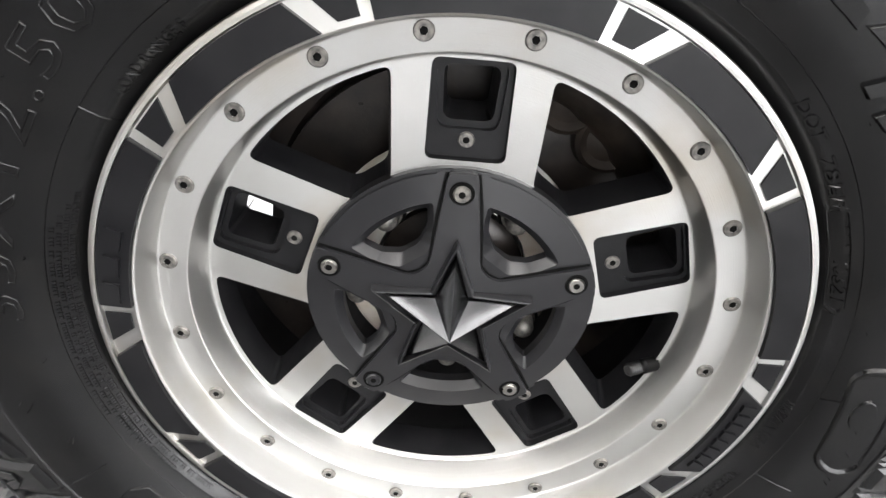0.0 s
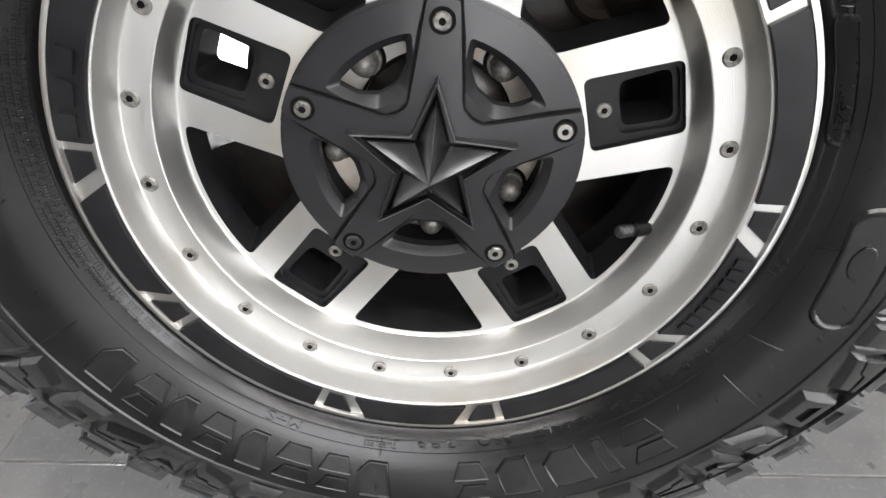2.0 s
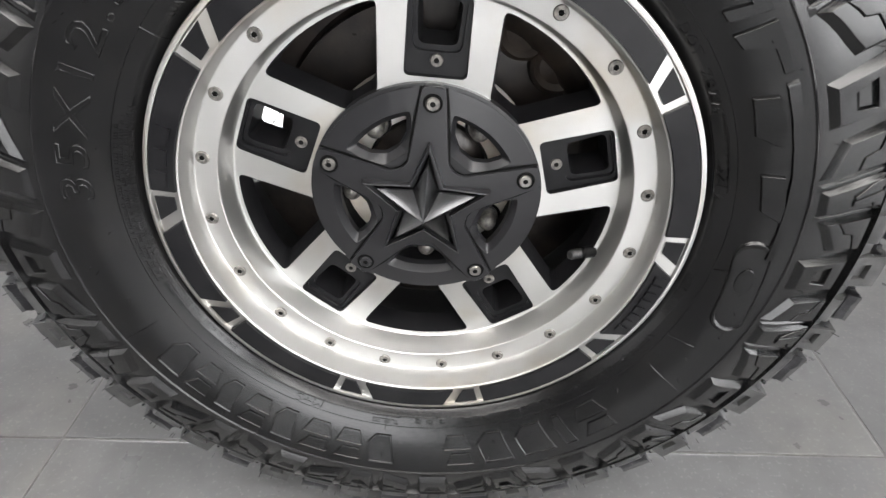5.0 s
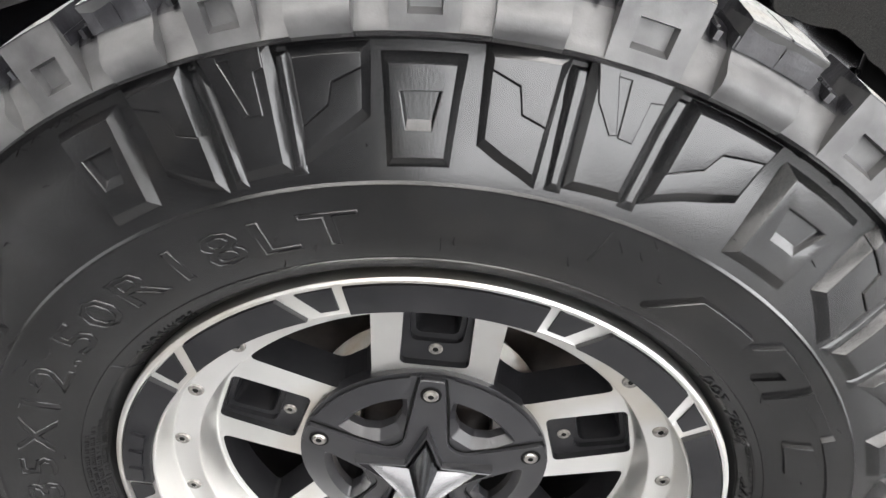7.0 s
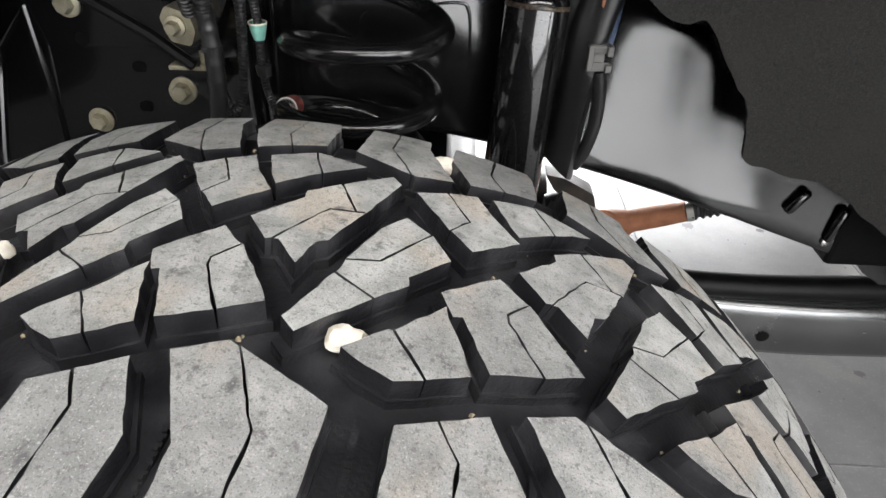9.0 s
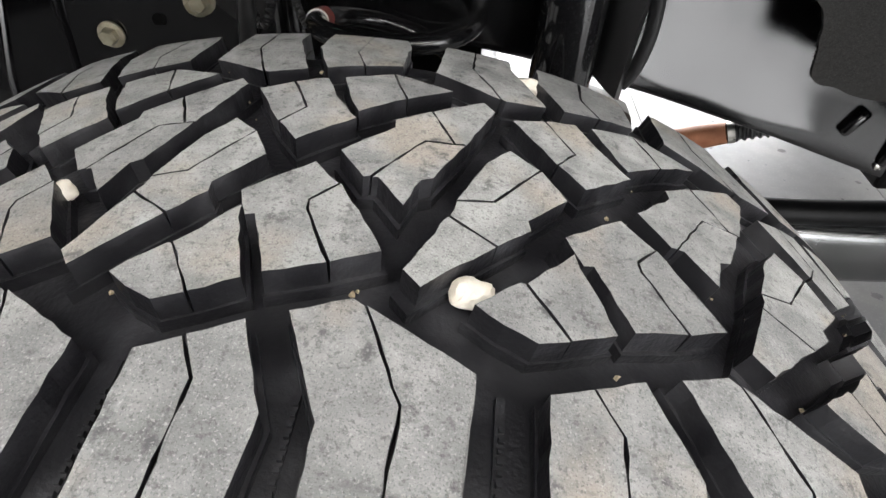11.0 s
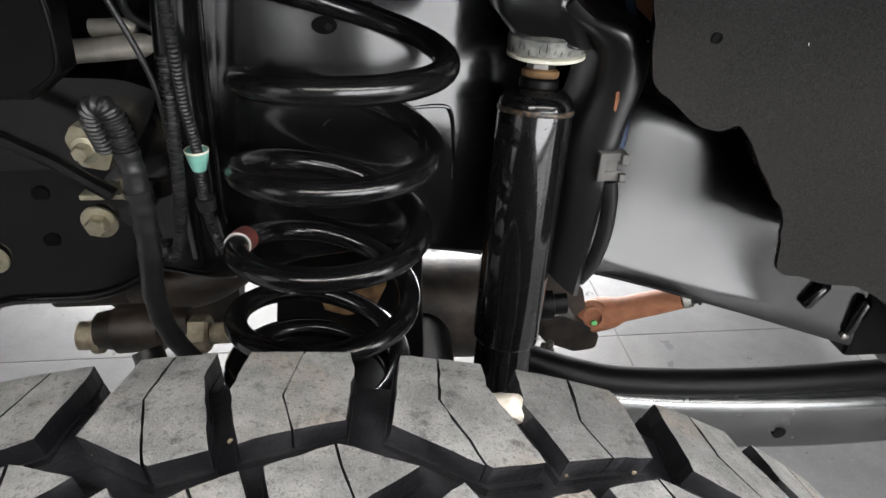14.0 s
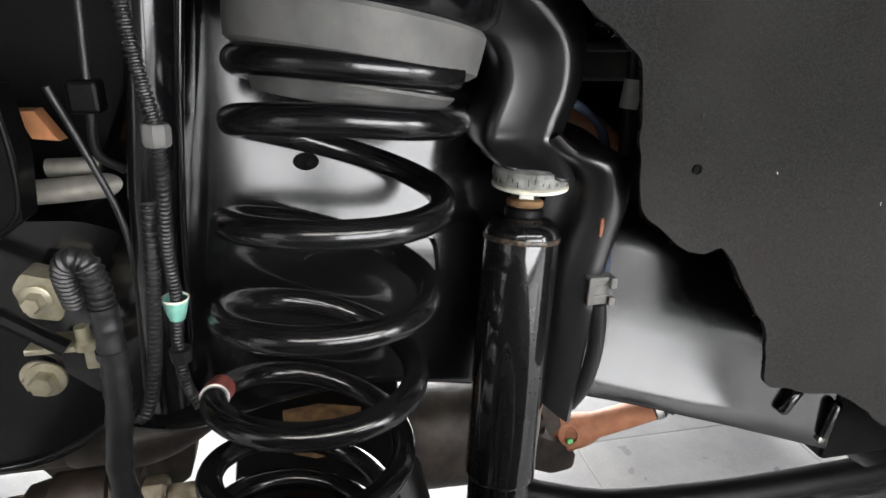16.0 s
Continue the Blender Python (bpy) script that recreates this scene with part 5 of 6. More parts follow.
    part("rib", tube(B(), spline([(-.088, .547, .76), (-.083, .547, .85), (-.074, .547, .95), (-.060, .547, 1.06)], 6), .003, 10), GLOSS, col, smooth=60)


def build_bracket():
    br = thing("shock_tower", (.23, .56, .66), "glossy black pressed steel shock tower bracket", "bracket")
    prof = [(0, .07), (0, .014), (.05, .006), (.15, .004), (.38, .002), (.52, -.004), (.62, -.009), (.69, -.0105), (.77, -.008), (.88, -.002), (.96, .006), (1, .016), (1, .07)]
    left = [(.02, .545, 1.10), (.059, .545, 1.062), (.110, .545, 1.042), (.155, .546, 1.022), (.167, .547, .994), (.158, .548, .960), (.156, .548, .946), (.1575, .540, .9375), (.164, .525, .9305), (.1655, .524, .927)]
    right = [(.183, .545, 1.12), (.214, .545, 1.075), (.233, .545, 1.048), (.240, .546, 1.020), (.238, .547, .986), (.229, .548, .957), (.2265, .547, .945), (.228, .538, .933), (.230, .525, .919), (.231, .524, .9155)]
    part("upper_channel", loft(B(), left, right, prof, 8), CASTBLACK, br, "swept black channel", smooth=60)
    left = [(.200, .546, .944), (.212, .538, .934), (.224, .531, .925), (.233, .528, .916), (.236, .528, .904), (.233, .532, .876), (.224, .537, .830), (.222, .537, .764), (.214, .539, .700)]
    right = [(.216, .554, .956), (.231, .548, .9430), (.252, .542, .9400), (.269, .538, .9360), (.2795, .537, .920), (.2805, .537, .890), (.270, .537, .845), (.259, .537, .764), (.252, .539, .672)]
    leg = [(0, .07), (0, .010), (.06, .0), (.2, -.008), (.45, -.016), (.7, -.019), (.86, -.013), (.96, -.003), (1, .008), (1, .07)]
    part("lower_leg", loft(B(), left, right, leg, 8), CASTBLACK, br, "black leg with a chipped edge", smooth=60)
    bm = B()
    box(bm, (.165, .552, .9275), (.255, .60, .9345), .003)
    part("shelf", bm, CASTBLACK, br)
    bm = B()
    frustum(bm, [(.2497, .884), (.2522, .885), (.2532, .878), (.2518, .868), (.2498, .870)], lambda x, z, h: Vector((x, .5195 - h, z)), -.004, .0012, .2)
    part("rust_spot", bm, RUST, br, "orange rust spot")
    # brake hose with its clip
    ho = thing("brake_hose", (.25, .53, .70), "dark blue-black brake hose held by a steel clip", "hose")
    bm = tube(B(), spline([(.205, .570, .977), (.218, .570, .976), (.233, .570, .973), (.245, .570, .969), (.262, .570, .956), (.271, .570, .939), (.276, .570, .918), (.277, .560, .88), (.268, .535, .84), (.262, .524, .825)], 8), .0042, 12)
    part("upper_hose", bm, BLUEBLACK, ho, smooth=60)
    bm = lathe(B(), (.216, .570, .976), (1, 0, -.12), [(0, .0062), (.0015, .0074), (.005, .0074), (.006, .0066), (.010, .0066), (.011, .0074), (.015, .0070), (.016, .005)], 18)
    part("hose_clamp", bm, BOLT, ho, "grey steel hose clamp", smooth=40)
    bm = tube(B(), spline([(.258, .522, .806), (.263, .525, .780), (.264, .528, .745), (.258, .53, .712), (.249, .535, .690)], 8), .0075, 14)
    part("lower_hose", bm, PLASTIC, ho, smooth=60)
    bm = B()
    box(bm, (.243, .512, .808), (.249, .516, .834), .001)
    box(bm, (.243, .5125, .826), (.266, .5155, .834), .001)
    box(bm, (.243, .5125, .808), (.266, .5155, .817), .001)
    box(bm, (.249, .514, .816), (.260, .517, .827), .001)
    box(bm, (.243, .512, .830), (.267, .526, .8335), .001)
    box(bm, (.261, .508, .824), (.267, .516, .834), .001)
    box(bm, (.261, .508, .808), (.267, .516, .816), .001)
    part("clip", bm, GREYRUB, ho, "bent steel clip")


def build_liner():
    li = thing("wheel_arch_liner", (.45, .48, .63), "dark grey felt wheel arch liner with a ragged edge", "wheel arch liner")
    edge = [(.170, 1.085), (.195, 1.050), (.222, 1.031), (.241, 1.012), (.247, .985), (.252, .950), (.262, .905), (.280, .888), (.305, .870), (.322, .866), (.337, .869),
            (.352, .852), (.372, .822), (.396, .791), (.402, .768), (.411, .733), (.440, .722), (.470, .713), (.500, .708), (.530, .690), (.565, .665), (.615, .634), (.75, .575)]
    e = spline([(x, 0, z) for x, z in edge], 8)
    bm = B()
    line = []
    for p in e:
        line.append((p.x + .0022 * noise.noise(p * 60), p.z + .0022 * noise.noise(p * 60 + Vector((5, 0, 0)))))
    closed = line + [(1.0, .50), (1.1, .80), (1.0, 1.16), (.60, 1.20), (.30, 1.16)]
    def sheet(x, z):
        far = min(math.hypot(x - u, z - v) for u, v in line)
        return Vector((x, .4760 - .10 * far ** 1.3 + .0045 * noise.noise(Vector((x * 9, 0, z * 9))) - (.003 if .40 < x < .52 and .93 < z < 1.06 else 0), z))
    flatly = [bm.verts.new((x, 0, z)) for x, z in closed]
    edges = [bm.edges.new((a, b)) for a, b in zip(flatly, flatly[1:] + flatly[:1])]
    bmesh.ops.triangle_fill(bm, use_beauty=True, use_dissolve=False, edges=edges)
    for size in (.20, .10, .05, .03):
        long = [q for q in bm.edges if q.calc_length() > size]
        bmesh.ops.subdivide_edges(bm, edges=long, cuts=1)
        bmesh.ops.triangulate(bm, faces=bm.faces)
    for v in bm.verts:
        v.co = sheet(v.co.x, v.co.z)
    outline = [bm.verts.new(Vector((x, .4800, z))) for x, z in line]
    for k in range(len(line) - 1):
        a, b = sheet(*line[k]), sheet(*line[k + 1])
        bm.faces.new((bm.verts.new(a), bm.verts.new(b), outline[k + 1], outline[k]))
    part("felt", bm, FELT, li, smooth=60)
    bm = B()          # loose fibres along the cut edge
    for k in range(420):
        x, z = line[random.randrange(len(line) - 1)]
        p = sheet(x, z) + Vector((random.uniform(-.002, .002), random.uniform(0, .003), random.uniform(-.002, .002)))
        d = Vector((random.uniform(-1, .3), random.uniform(-.4, .4), random.uniform(-1, .3))).normalized() * random.uniform(.001, .0035)
        tube(bm, [p, p + d], .00013, 3)
    part("loose_fibre", bm, FELT, li)["kind"] = "stuff"
    for x, z, r in ((.299, .936, .0030), (.409, .835, .0024)):
        bm = lathe(B(), (x, .4745, z), (0, -1, 0), [(0, r * 1.3), (.0012, r * 1.3), (.0008, r), (-.002, r * .9)], 14)
        part("hole", bm, SOCKET, li)
    bm = B()
    for k in range(9):
        x, z = random.uniform(.29, .60), random.uniform(.76, 1.05)
        q = Vector((x, .4725 - .06 * max(0, x - .32), z))
        tube(bm, [q, q + Vector((random.uniform(-.003, .003), -.0008, random.uniform(-.003, .003)))], .00022, 4)
    ob = part("lint", bm, WHITE, li)
    ob["kind"] = "stuff"
    # small tag behind the edge
    tg = thing("wire_tag", (.315, .60, .945), "white paper tag on a black wire", "tag")
    part("sleeve", lathe(B(), (.3065, .600, .963), (.1, 0, 1), [(0, .0085), (.026, .0085)], 18), WHITE, tg, smooth=40)
    part("wire", tube(B(), spline([(.309, .600, .920), (.3075, .600, .97), (.303, .60, 1.06)], 6), .006, 10), PLASTIC, tg, smooth=60)


def corrugated(pts, r, pitch):
    line = spline(pts, 12)
    length = sum((b - a).length for a, b in zip(line, line[1:]))
    n = max(24, int(length / pitch * 4))
    out, i = [], 0
    cum = [0.0]
    for a, b in zip(line, line[1:]):
        cum.append(cum[-1] + (b - a).length)
    for k in range(n + 1):
        s = length * k / n
        while i < len(line) - 2 and cum[i + 1] < s:
            i += 1
        t = (s - cum[i]) / max(1e-9, cum[i + 1] - cum[i])
        out.append(line[i].lerp(line[i + 1], min(1, t)))
    return tube(B(), out, lambda s: r * (1.0 if int(s * n + .5) % 4 in (0, 1) else .80), 12)


def build_hoses():
    h = thing("cable_conduit", (-.07, .46, .76), "black corrugated conduit with a teal collar", "conduit")
    part("conduit", corrugated([(-.078, .455, 1.08), (-.072, .448, 1.02), (-.066, .446, .976), (-.068, .452, .94), (-.075, .47, .895), (-.078, .485, .852), (-.084, .495, .815), (-.084, .50, .78), (-.074, .49, .762)], .0043, .0034), PLASTIC, h, smooth=30)
    part("clip", lathe(B(), (-.066, .446, .967), (0.05, 0, 1), [(0, .0068), (.002, .0080), (.011, .0080), (.013, .0068)], 8), GREYRUB, h, "pale grey cable clip", smooth=30)
    collar = part("collar", lathe(B(), (-.0800, .488, .838), (.05, -.05, 1), [(0, .0052), (.007, .0072), (.016, .0088), (.016, .0080), (.007, .0062)], 24, caps=False), TEAL, h, "teal plastic collar", smooth=40)
    part("worn_rim", lathe(B(), (-.0800, .488, .838), (.05, -.05, 1), [(.0152, .0089), (.0166, .0091), (.0170, .0086), (.0162, .0079)], 24, caps=False), CREAM, collar, "worn cream rim", smooth=40)
    part("end_clip", lathe(B(), (-.083, .495, .800), (0, 0, 1), [(0, .007), (.010, .008)], 10), PLASTIC, h, smooth=30)
    h = thing("looped_conduit", (-.11, .51, .75), "black corrugated conduit hanging in a loop", "conduit")
    part("conduit", corrugated([(-.084, .478, .925), (-.086, .474, .888), (-.090, .472, .85), (-.0945, .472, .815), (-.102, .472, .783), (-.111, .473, .770), (-.120, .476, .782), (-.123, .482, .815)], .0050, .0036), PLASTIC, h, smooth=30)
    part("end_cuff", lathe(B(), (-.123, .482, .812), (-.02, .08, 1), [(0, .0056), (.002, .0066), (.016, .0066), (.018, .0050)], 16), MATTE, h, "plain black end cuff", smooth=40)
    h = thing("taped_harness", (-.12, .47, .66), "thick black taped wiring harness with a ridged sleeve", "wiring harness")
    part("sleeve", corrugated([(-.131, .462, .868), (-.1275, .448, .891), (-.122, .441, .903), (-.1125, .439, .903), (-.1085, .440, .887), (-.1080, .440, .872)], .0076, .0042), PLASTIC, h, smooth=30)
    pts = spline([(-.1080, .440, .874), (-.1075, .440, .855), (-.1085, .440, .828), (-.1110, .440, .800), (-.1175, .440, .752), (-.1150, .445, .712), (-.105, .46, .66), (-.10, .48, .60)], 10)
    part("taped_run", tube(B(), pts, lambda s: .0078 + .0006 * (int(s * 34) % 3 == 0), 16), PLASTIC, h, "glossy taped run", smooth=40)
    part("tie", lathe(B(), (-.1080, .440, .840), (0, 0, 1), [(0, .0092), (.005, .0092)], 18), PLASTIC, h)
    h = thing("sensor_wire", (-.12, .54, .75), "thin black sensor wire", "wire")
    part("wire", tube(B(), spline([(-.149, .535, .990), (-.136, .538, .950), (-.122, .54, .904), (-.117, .54, .868), (-.119, .54, .815), (-.124, .54, .75)], 8), .0026, 10), PLASTIC, h, smooth=60)
    h = thing("connector_wire", (-.13, .56, .93), "black wire with a square connector", "wire")
    part("wire", tube(B(), spline([(-.124, .555, 1.08), (-.130, .555, 1.0), (-.132, .555, .97), (-.134, .56, .94), (-.120, .57, .925)], 8), .0034, 10), PLASTIC, h, smooth=60)
    bm = B()
    box(bm, (-.143, .545, .970), (-.122, .565, .993), .003)
    part("connector", bm, MATTE, h)
    h = thing("air_pipe", (-.16, .62, .89), "pale bare metal air pipe pair", "pipe")
    part("pipe", tube(B(), spline([(-.212, .62, .896), (-.17, .62, .899), (-.115, .62, .905), (-.08, .63, .915)], 6), .0105, 18), ALUPIPE, h, smooth=60)
    part("second_pipe", tube(B(), spline([(-.20, .64, .912), (-.15, .64, .914), (-.08, .65, .92)], 6), .008, 16), ALUPIPE, h, smooth=60)
    h = thing("orange_connector", (-.187, .60, .94), "orange-brown plastic connector on wiring", "connector")
    bm = B()
    frustum(bm, [(-.206, .966), (-.183, .966), (-.170, .943), (-.188, .945), (-.192, .956), (-.206, .956)], lambda x, z, d: Vector((x, .60 - d, z)), -.01, .006, .1)
    part("body", bm, ORANGE, h)
    h = thing("grey_cover", (-.23, .50, .90), "dark grey plastic cover edge", "cover")
    bm = B()
    frustum(bm, [(-.30, 1.00), (-.172, .992), (-.168, .947), (-.173, .905), (-.20, .885), (-.30, .885)], lambda x, z, d: Vector((x, .52 - d, z)), -.02, .004, .03)
    part("body", bm, MATTE, h)
    part("edge_lip", tube(B(), spline([(-.174, .5165, .985), (-.171, .5165, .947), (-.176, .5165, .908), (-.20, .5165, .889)], 5), .002, 8), MATTE, h, smooth=60)


def hex_bolt(parent, at, r, direction=(0, -1, 0)):
    d = Vector(direction).normalized()
    at = Vector(at)
    ob = part("washer", lathe(B(), at, d, [(0, r * 1.55), (.003, r * 1.55), (.004, r * 1.3)], 28), ZINC, parent, smooth=30)
    part("bolt_head", lathe(B(), at + d * .003, d, [(0, r * 1.05), (.009, r * 1.05), (.0115, r * .85)], 6), ZINC, ob)
    return ob


def build_left():
    pl = thing("mounting_plate", (-.26, .59, .66), "black steel mounting plate with pale zinc bolts", "plate")
    outline = [(-.60, .885), (-.36, .882), (-.255, .879), (-.170, .876), (-.135, .862), (-.150, .78), (-.160, .715), (-.180, .690), (-.236, .668), (-.326, .664), (-.350, .640), (-.41, .55), (-.60, .45), (-.95, .42), (-.95, .885)]
    bm = B()          # the sheet leans back over its lower half
    loop = rounded(outline, .012, 3)
    bm.faces.new([bm.verts.new((x, 0, z)) for x, z in loop])
    for k in range(12):
        bmesh.ops.bisect_plane(bm, geom=bm.verts[:] + bm.edges[:] + bm.faces[:], plane_co=(0, 0, .64 + .014 * k), plane_no=(0, 0, 1))
    rim = [e for e in bm.edges if e.is_boundary]
    for v in bm.verts:
        v.co.y = .588 + .26 * (min(.79, max(.60, v.co.z)) - .735)
    back = bmesh.ops.extrude_edge_only(bm, edges=rim)
    bmesh.ops.translate(bm, verts=[v for v in back["geom"] if isinstance(v, bmesh.types.BMVert)], vec=(0, .03, 0))
    part("sheet", bm, GLOSS, pl, "glossy black sheet", smooth=40)
    part("lower_lip", tube(B(), spline([(-.60, .552, .45), (-.41, .552, .55), (-.350, .562, .640), (-.326, .568, .664), (-.236, .569, .668), (-.180, .575, .690), (-.156, .582, .72)], 6), .005, 10), GLOSS, pl, smooth=60)
    for x, z in ((-.221, .743), (-.326, .708), (-.336, .839)):
        hex_bolt(pl, (x, .588 + .26 * (min(.79, z) - .735) - .001, z), .0098)
    for x, z in ((-.333, .799), (-.270, .769), (-.268, .724)):
        part("hole", lathe(B(), (x, .588 + .26 * (min(.79, z) - .735) + .001, z), (0, -1, 0), [(0, .008), (.0024, .008)], 18), SOCKET, pl)
    bm = tube(B(), [(-.462, .558, .62), (-.460, .569, .665), (-.437, .600, .783), (-.389, .602, .834), (-.379, .578, .70), (-.376, .562, .64)], .0045, 8)
    part("pressed_rib", bm, GLOSS, pl, "bent pressed rib", smooth=30)
    rl = thing("rear_liner", (-.6, .47, .70), "dark grey felt liner at the rear of the wheel arch", "wheel arch liner")
    bm = B()
    slab(bm, subdivided([(-.33, .90), (-.372, .835), (-.395, .790), (-.404, .772), (-.44, .755), (-.54, .728), (-1.0, .60), (-1.0, 1.2), (-.30, 1.2)], 4), lambda x, z, h: Vector((x, .48 - h - .3 * max(0, -.42 - x) ** 1.5, z)), -.004, .0, bevel=.0005)
    part("felt", bm, FELT, rl)
    br = thing("bracket_with_bolts", (-.19, .56, .75), "zinc bracket holding a black strut with two bolts", "bracket")
    bm = B()
    slab(bm, rounded([(-.213, .836), (-.204, .849), (-.193, .845), (-.180, .842), (-.176, .822), (-.184, .806), (-.206, .811)], .004), lambda x, z, h: Vector((x, .562 - h, z)), -.024, .0, bevel=.001)
    part("upper_tab", bm, ZINC, br, "pale zinc tab")
    hex_bolt(br, (-.196, .560, .828), .0074)
    bm = B()
    box(bm, (-.212, .553, .782), (-.160, .582, .787), .001)
    box(bm, (-.170, .553, .765), (-.158, .580, .783), .002)
    part("lower_tab", bm, ZINC, br, "pale zinc tab")
    hex_bolt(br, (-.201, .556, .759), .0098)
    part("spacer", lathe(B(), (-.168, .555, .784), (0, 0, 1), [(0, .0075), (.006, .0075), (.008, .0055), (.020, .0055)], 14), ZINC, br, smooth=40)
    bm = tube(B(), [(-.30, .552, .868), (-.220, .548, .822), (-.178, .546, .790)], .0068, 8)
    part("strut", bm, MATTE, br, "flat black strut")
    # link below the plate
    arm = thing("track_bar_end", (-.2, .62, .56), "dirty rusted link with a bushing and bolt", "link")
    bm = tube(B(), spline([(-.225, .63, .640), (-.18, .625, .640), (-.135, .62, .650), (-.10, .62, .668), (-.075, .63, .70)], 5), lambda s: .024 + .005 * math.sin(6 * s), 18)
    part("arm", bm, DARKRUST, arm, smooth=50)
    part("bushing", lathe(B(), (-.2346, .5508, .6373), (1, .05, 0), [(0, .018), (.018, .0214), (.0196, .025), (.0623, .025), (.064, .0196), (.089, .018)], 22), DARKRUST, arm, smooth=40)
    part("nut", lathe(B(), (-.1527, .5508, .6275), (1, .04, -.03), [(0, .018), (.0036, .020), (.023, .020), (.0267, .017)], 6), WORN, arm, "pale brown hex nut")
    part("bolt", lathe(B(), (-.1260, .5517, .6266), (1, .04, -.03), [(0, .0111), (.0267, .0111), (.0285, .009)], 18), WORN, arm, "pale brown bolt end", smooth=40)
    part("bolt_head", lathe(B(), (-.2559, .5508, .6311), (1, .04, -.03), [(0, .0107), (.0018, .0147), (.0142, .0147), (.016, .0187), (.0231, .0187)], 16), WORN, arm, "pale brown bolt head", smooth=30)
    bm = B()
    box(bm, (-.33, .635, .604), (-.165, .665, .628), .006)
    box(bm, (-.235, .632, .612), (-.172, .640, .617), .002)
    part("ledge", bm, DARKRUST, arm, "dark brown steel ledge")
    bm = B()
    slab(bm, rounded([(-.318, .640), (-.19, .658), (-.128, .664), (-.120, .645), (-.124, .590), (-.133, .556), (-.170, .540), (-.244, .540), (-.275, .595)], .008), lambda x, z, h: Vector((x, .655 - h, z)), -.03, .0, bevel=.001)
    part("link_bracket", bm, DARKRUST, arm, "dark rusted bracket")
    part("bracket_bolt", lathe(B(), (-.235, .652, .612), (0, -1, 0), [(0, .013), (.003, .013), (.003, .009), (.012, .009)], 6), DARKRUST, arm)
    part("sleeve", lathe(B(), (-.1705, .5063, .6462), (.35, -.6, -.8), [(0, .0142), (.0534, .0142)], 18), PLASTIC, arm, smooth=40)


def build_rest():
    bar = thing("bumper_bar", (.45, .58, .47), "glossy black curved lower crossbar", "crossbar")
    line = spline([(.185, .60, .552), (.224, .59, .536), (.267, .58, .524), (.342, .58, .503), (.492, .58, .490), (.686, .575, .497), (1.1, .56, .53)], 10)
    part("bar", tube(B(), line, .0180, 16), MATTE, bar, smooth=60)
    bm = B()
    slab(bm, [(.600, .566), (.622, .570), (.66, .530), (.70, .505), (1.0, .50), (1.0, .66), (.70, .62), (.60, .60)], lambda x, z, h: Vector((x, .565 - h, z)), -.03, .0, bevel=.001)
    part("end_plate", bm, GLOSS, bar)
    pan = thing("skid_plate", (.6, .57, .36), "silver painted bumper skid plate with a round hole", "skid plate")
    p = spline([(.33, .575, .492), (.42, .572, .482), (.55, .568, .476), (.70, .562, .480), (1.1, .55, .51)], 8)
    bm = B()
    rows = [[bm.verts.new(q + Vector((0, -dy, -dz))) for dy, dz in ((-.02, -.004), (.004, 0), (.012, .006), (.014, .02), (.010, .085), (.0, .10), (-.05, .118))] for q in p]
    for a, b in zip(rows, rows[1:]):
        for k in range(6):
            bm.faces.new((a[k], a[k + 1], b[k + 1], b[k]))
    part("panel", bm, SILVER, pan, smooth=50)
    part("hole", lathe(B(), (.560, .5558, .418), (0, -1, 0), [(0, .009), (.0015, .009)], 20), SOCKET, pan, "dark round hole")
    # steering link
    rod = thing("steering_rod", (.41, .72, .46), "rust-brown steering link with a green paint mark", "steering rod")
    bm = tube(B(), [(.352, .745, .474), (.372, .738, .484), (.385, .733, .490), (.395, .730, .496), (.43, .718, .514), (.466, .704, .533)], lambda s: (.0255, .0255, .0225, .0185, .0180, .0155)[min(5, int(s * 5.99))], 20)
    part("link", bm, RUST, rod, smooth=40)
    bm = lathe(B(), (.353, .735, .484), (-.25, -1, .55), [(0, .024), (.012, .024), (.016, .020), (.016, .012), (.013, .011)], 24)
    boss = part("ball_end", bm, RUST, rod, smooth=40)
    part("end_ring", lathe(B(), (.3490, .7190, .4925), (-.25, -1, .55), [(0, .0150), (.003, .0150), (.003, .0120), (0, .0120)], 24, caps=False), RUST, boss)
    part("paint_mark", lathe(B(), (.3505, .716, .484), (-.25, -1, .55), [(0, .005), (.004, .004)], 10), GREEN, boss, "green paint mark")
    part("ring", lathe(B(), (.466, .704, .533), (.86, -.2, .34), [(0, .0165), (.010, .0165)], 20), STEEL, rod, "bright steel ring", smooth=40)
    part("boot", corrugated([(.475, .701, .537), (.50, .695, .547), (.54, .685, .562)], .0150, .010), PLASTIC, rod, "black ribbed boot", smooth=30)
    kn = thing("ball_joint_bracket", (.30, .70, .44), "black forged bracket under the steering link", "bracket")
    bm = slab(B(), rounded([(.246, .500), (.280, .454), (.326, .433), (.359, .438), (.361, .465), (.335, .486), (.300, .503)], .008), lambda x, z, h: Vector((x, .735 - h, z)), -.03, .022, bevel=.004, bottom=True)
    part("arm", bm, DARKRUST, kn, "dark dirty forged arm", smooth=30)
    part("sleeve", lathe(B(), (.250, .715, .524), (1, 0, .05), [(0, .020), (.012, .024), (.032, .024), (.034, .018), (.052, .018)], 20), MATTE, kn, "dull black sleeve", smooth=40)
    bm = slab(B(), rounded([(.245, .584), (.275, .578), (.323, .552), (.333, .516), (.318, .500), (.297, .536), (.262, .556)], .006), lambda x, z, h: Vector((x, .725 - h, z)), -.02, .014, bevel=.003, bottom=True)
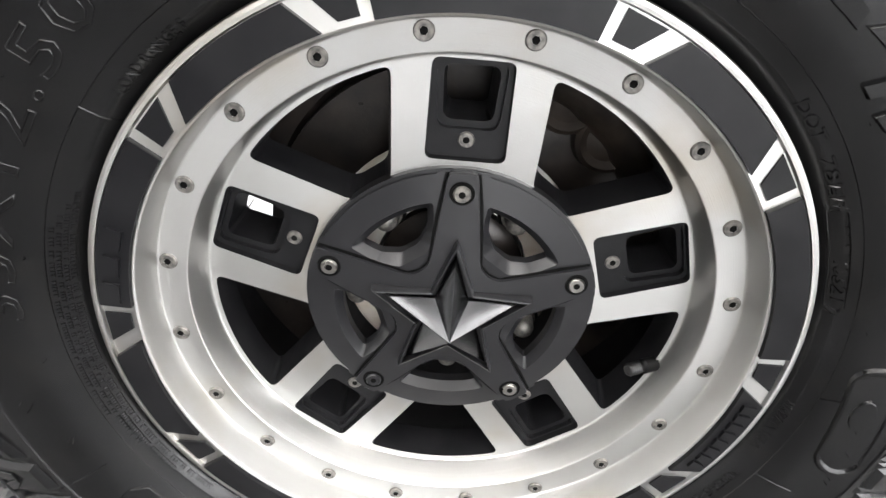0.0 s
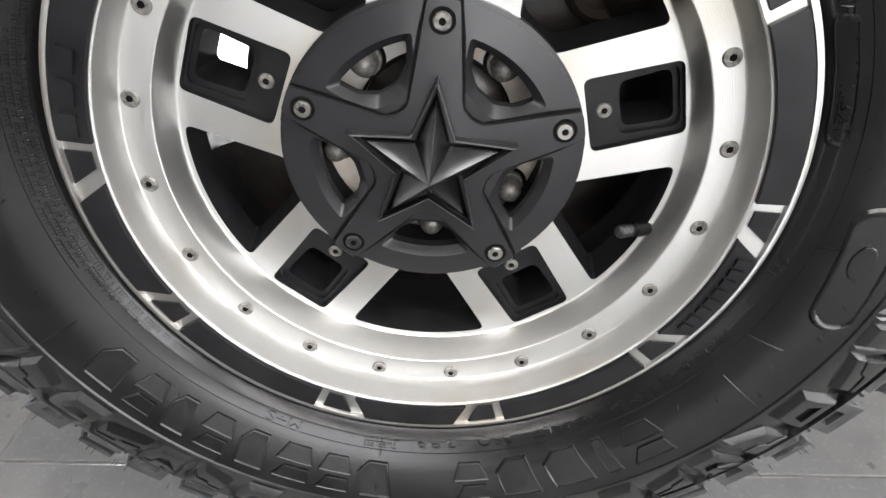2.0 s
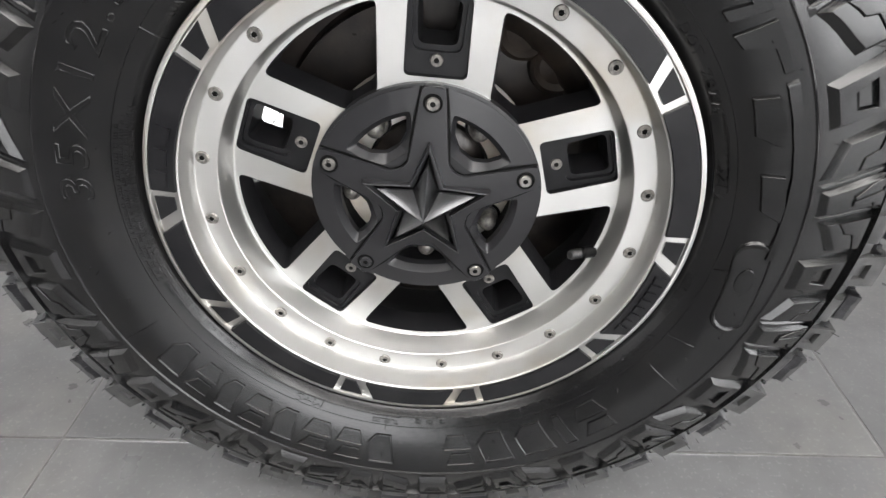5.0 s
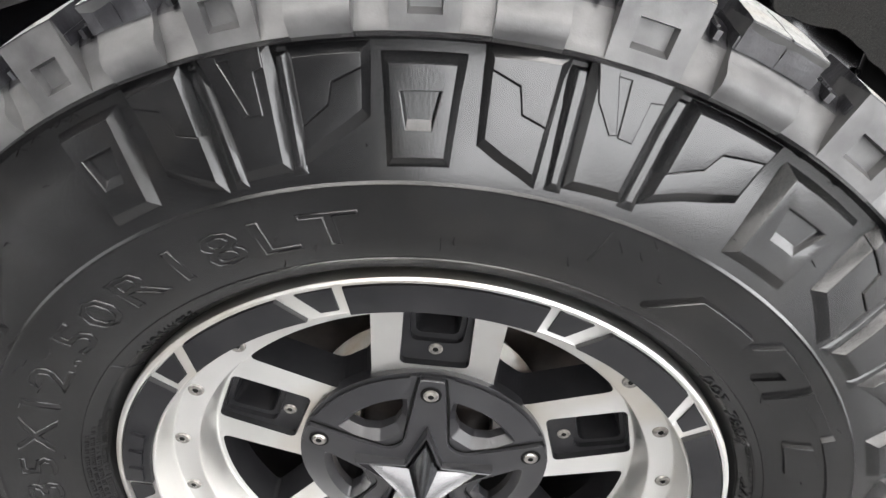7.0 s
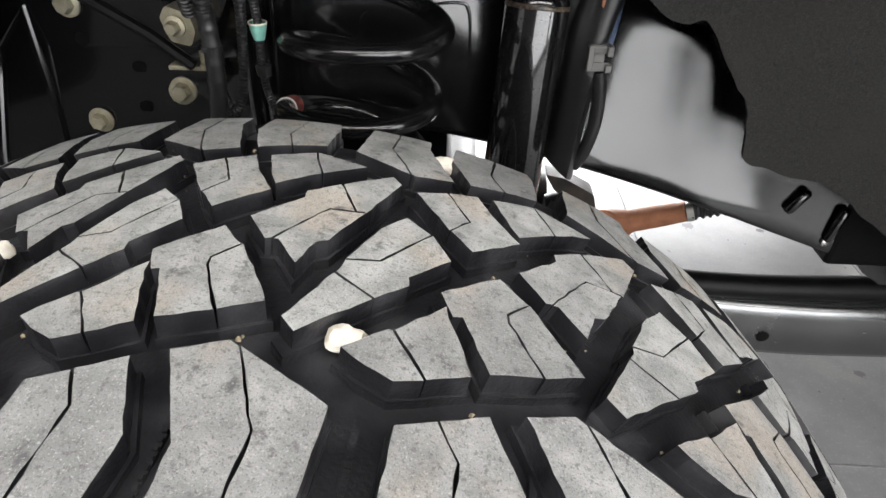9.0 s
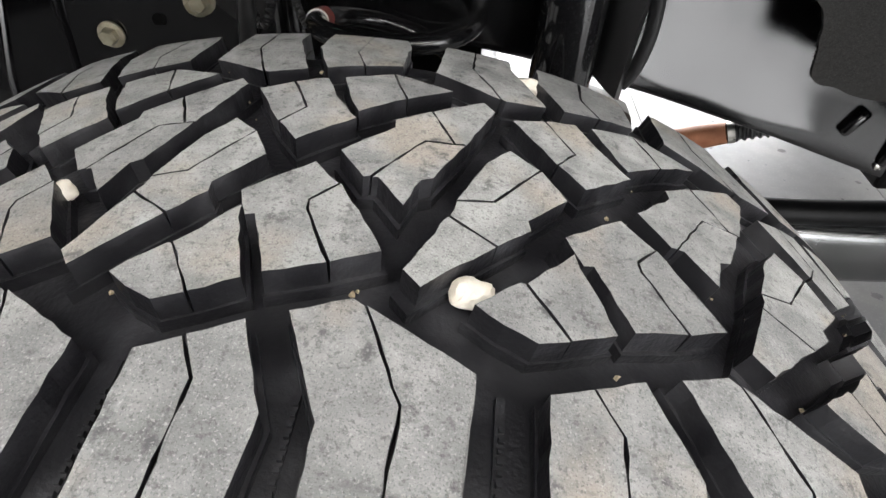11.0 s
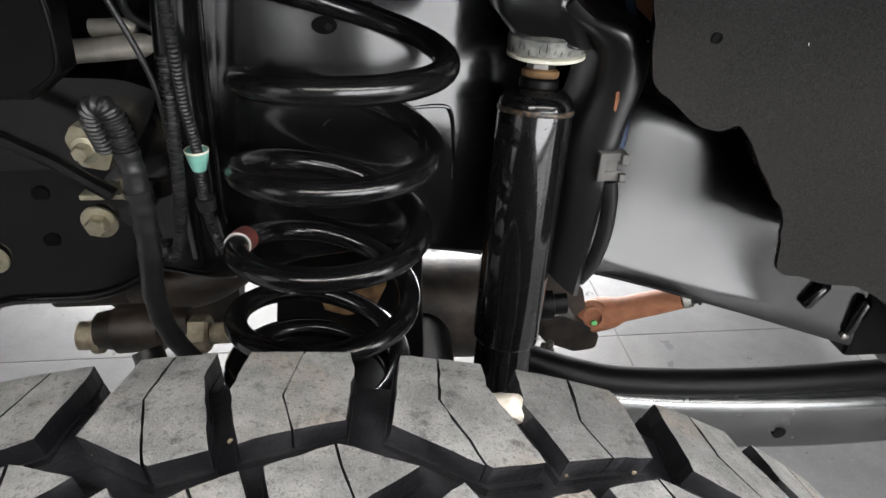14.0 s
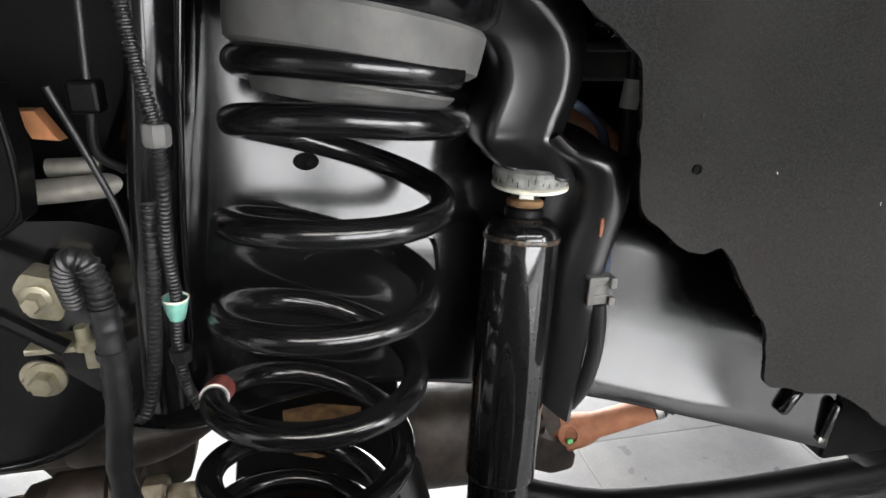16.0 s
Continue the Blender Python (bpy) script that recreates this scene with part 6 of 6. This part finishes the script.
    part("ear", bm, DARKRUST, kn, "dark forged ear", smooth=30)
    part("grease_nut", lathe(B(), (.276, .690, .458), (.2, -.3, 1), [(0, .010), (.008, .010), (.009, .006), (.020, .006), (.024, .003)], 6), BOLT, kn, "steel nut", smooth=30)
    part("stub", lathe(B(), (.240, .690, .452), (1, 0, .1), [(0, .010), (.03, .010), (.032, .014), (.045, .014)], 14), BOLT, kn, smooth=30)
    eb = thing("engine_bay_bracket", (.31, .70, .96), "dark grey steel bracket deep in the engine bay", "bracket")
    bm = B()
    box(bm, (.258, .690, .978), (.365, .705, 1.012), .004)
    part("plate", bm, GREYRUB, eb)
    bm = B()
    box(bm, (.262, .684, 1.008), (.372, .712, 1.018), .003)
    part("flange", bm, GREYRUB, eb)
    part("pipe", tube(B(), spline([(.255, .72, .955), (.29, .715, .945), (.33, .715, .930), (.37, .72, .90)], 6), .010, 14), RUST, eb, "brown pipe", smooth=60)
    # axle
    ax = thing("front_axle", (.06, .9, .40), "dark axle tube below the spring", "axle")
    part("tube", tube(B(), [(.10, .36, .44), (.10, 1.9, .44)], .045, 24), MATTE, ax, smooth=50)
    part("housing", tube(B(), [(.02, .83, .448), (.26, .83, .438)], .085, 24), DARKRUST, ax, "worn dark steel crosspiece", smooth=50)
    part("spring_pad", lathe(B(), (.02, .50, .575), AXIS, [(0, .085), (.012, .088), (.020, .05)], 32), MATTE, ax, smooth=40)
    bm = B()
    slab(bm, rounded([(-.082, .700), (-.080, .597), (-.092, .520), (-.06, .40), (.10, .40), (.098, .60), (.10, .705)], .02), lambda x, z, h: Vector((x, .66 - h, z)), -.20, .0, bevel=.004)
    part("spring_bracket", bm, MATTE, ax, "dark bracket block behind the spring", smooth=30)
    bs = thing("bump_stop", (.013, .62, .58), "ochre rusty bump stop bracket behind the spring", "bump stop")
    bm = B()
    frustum(bm, [(-.028, .628), (.010, .632), (.054, .622), (.038, .586), (.004, .580), (-.020, .590)], lambda x, z, h: Vector((x, .64 - h, z)), -.03, .008, .15)
    part("bracket", bm, OCHRE, bs)
    # knuckle behind the wheel
    kk = thing("steering_knuckle", (0, .26, .30), "dark cast steering knuckle behind the brake disc", "knuckle")
    bm = tube(B(), spline([(.0, .25, .60), (.02, .24, .52), (.03, .22, .43), (.02, .24, .34), (.0, .25, .27)], 6), .045, 16)
    part("casting", bm, DARKRUST, kk, smooth=50)
    tr = thing("crossmember", (-.4, 1.2, .37), "dark crossmember across the car's underside", "crossmember")
    bm = B()
    box(bm, (-1.2, 1.18, .365), (-.02, 1.34, .80), .02)
    part("beam", bm, MATTE, tr)
    # body over the wheel well, set to keep light out of it
    bd = thing("car_body", (.0, 1.1, .75), "black underside of the car body with added dark panels for its shade", "car body")
    bm = B()
    box(bm, (-1.4, .16, 1.34), (1.3, 1.75, 1.40), .01)
    part("underside", bm, MATTE, bd)
    # fender stays out of view; its height is set by the tread's shade
    bm = B()
    box(bm, (-1.4, .045, 1.20), (1.3, .17, 1.40), .02)
    part("fender", bm, MATTE, bd, "black fender flare over the wheel, unseen, placed to shade the tread")
    # dark sheets put in for the shade of the open engine bay
    bm = B()
    box(bm, (-1.4, .80, .86), (.12, .84, 1.34), .01)
    part("inner_panel", bm, MATTE, bd)
    bm = B()
    box(bm, (.12, .80, .775), (1.3, .84, 1.34), .01)
    part("inner_panel", bm, MATTE, bd)
    bm = B()
    box(bm, (-.62, .70, .66), (-.085, .74, 1.34), .01)
    part("inner_panel", bm, MATTE, bd)
    bm = B()
    box(bm, (-1.4, .16, 1.05), (-.62, .86, 1.34), .02)
    box(bm, (-1.5, .12, .62), (-.80, 2.1, 1.34), .02)
    part("rear_panel", bm, MATTE, bd)
    # front end, unseen, brought down low to shade the floor
    bm = B()
    box(bm, (.95, .0, .30), (1.45, 2.1, 1.34), .03)
    part("front_panel", bm, MATTE, bd)


build_room()
tyre = build_tyre()
build_sidewall(tyre)
build_dirt(tyre)
sag(tyre)
build_pebbles()
build_wheel()
build_cap()
build_hub()
build_spring()
build_shock()
build_frame()
build_bracket()
build_liner()
build_hoses()
build_left()
build_rest()
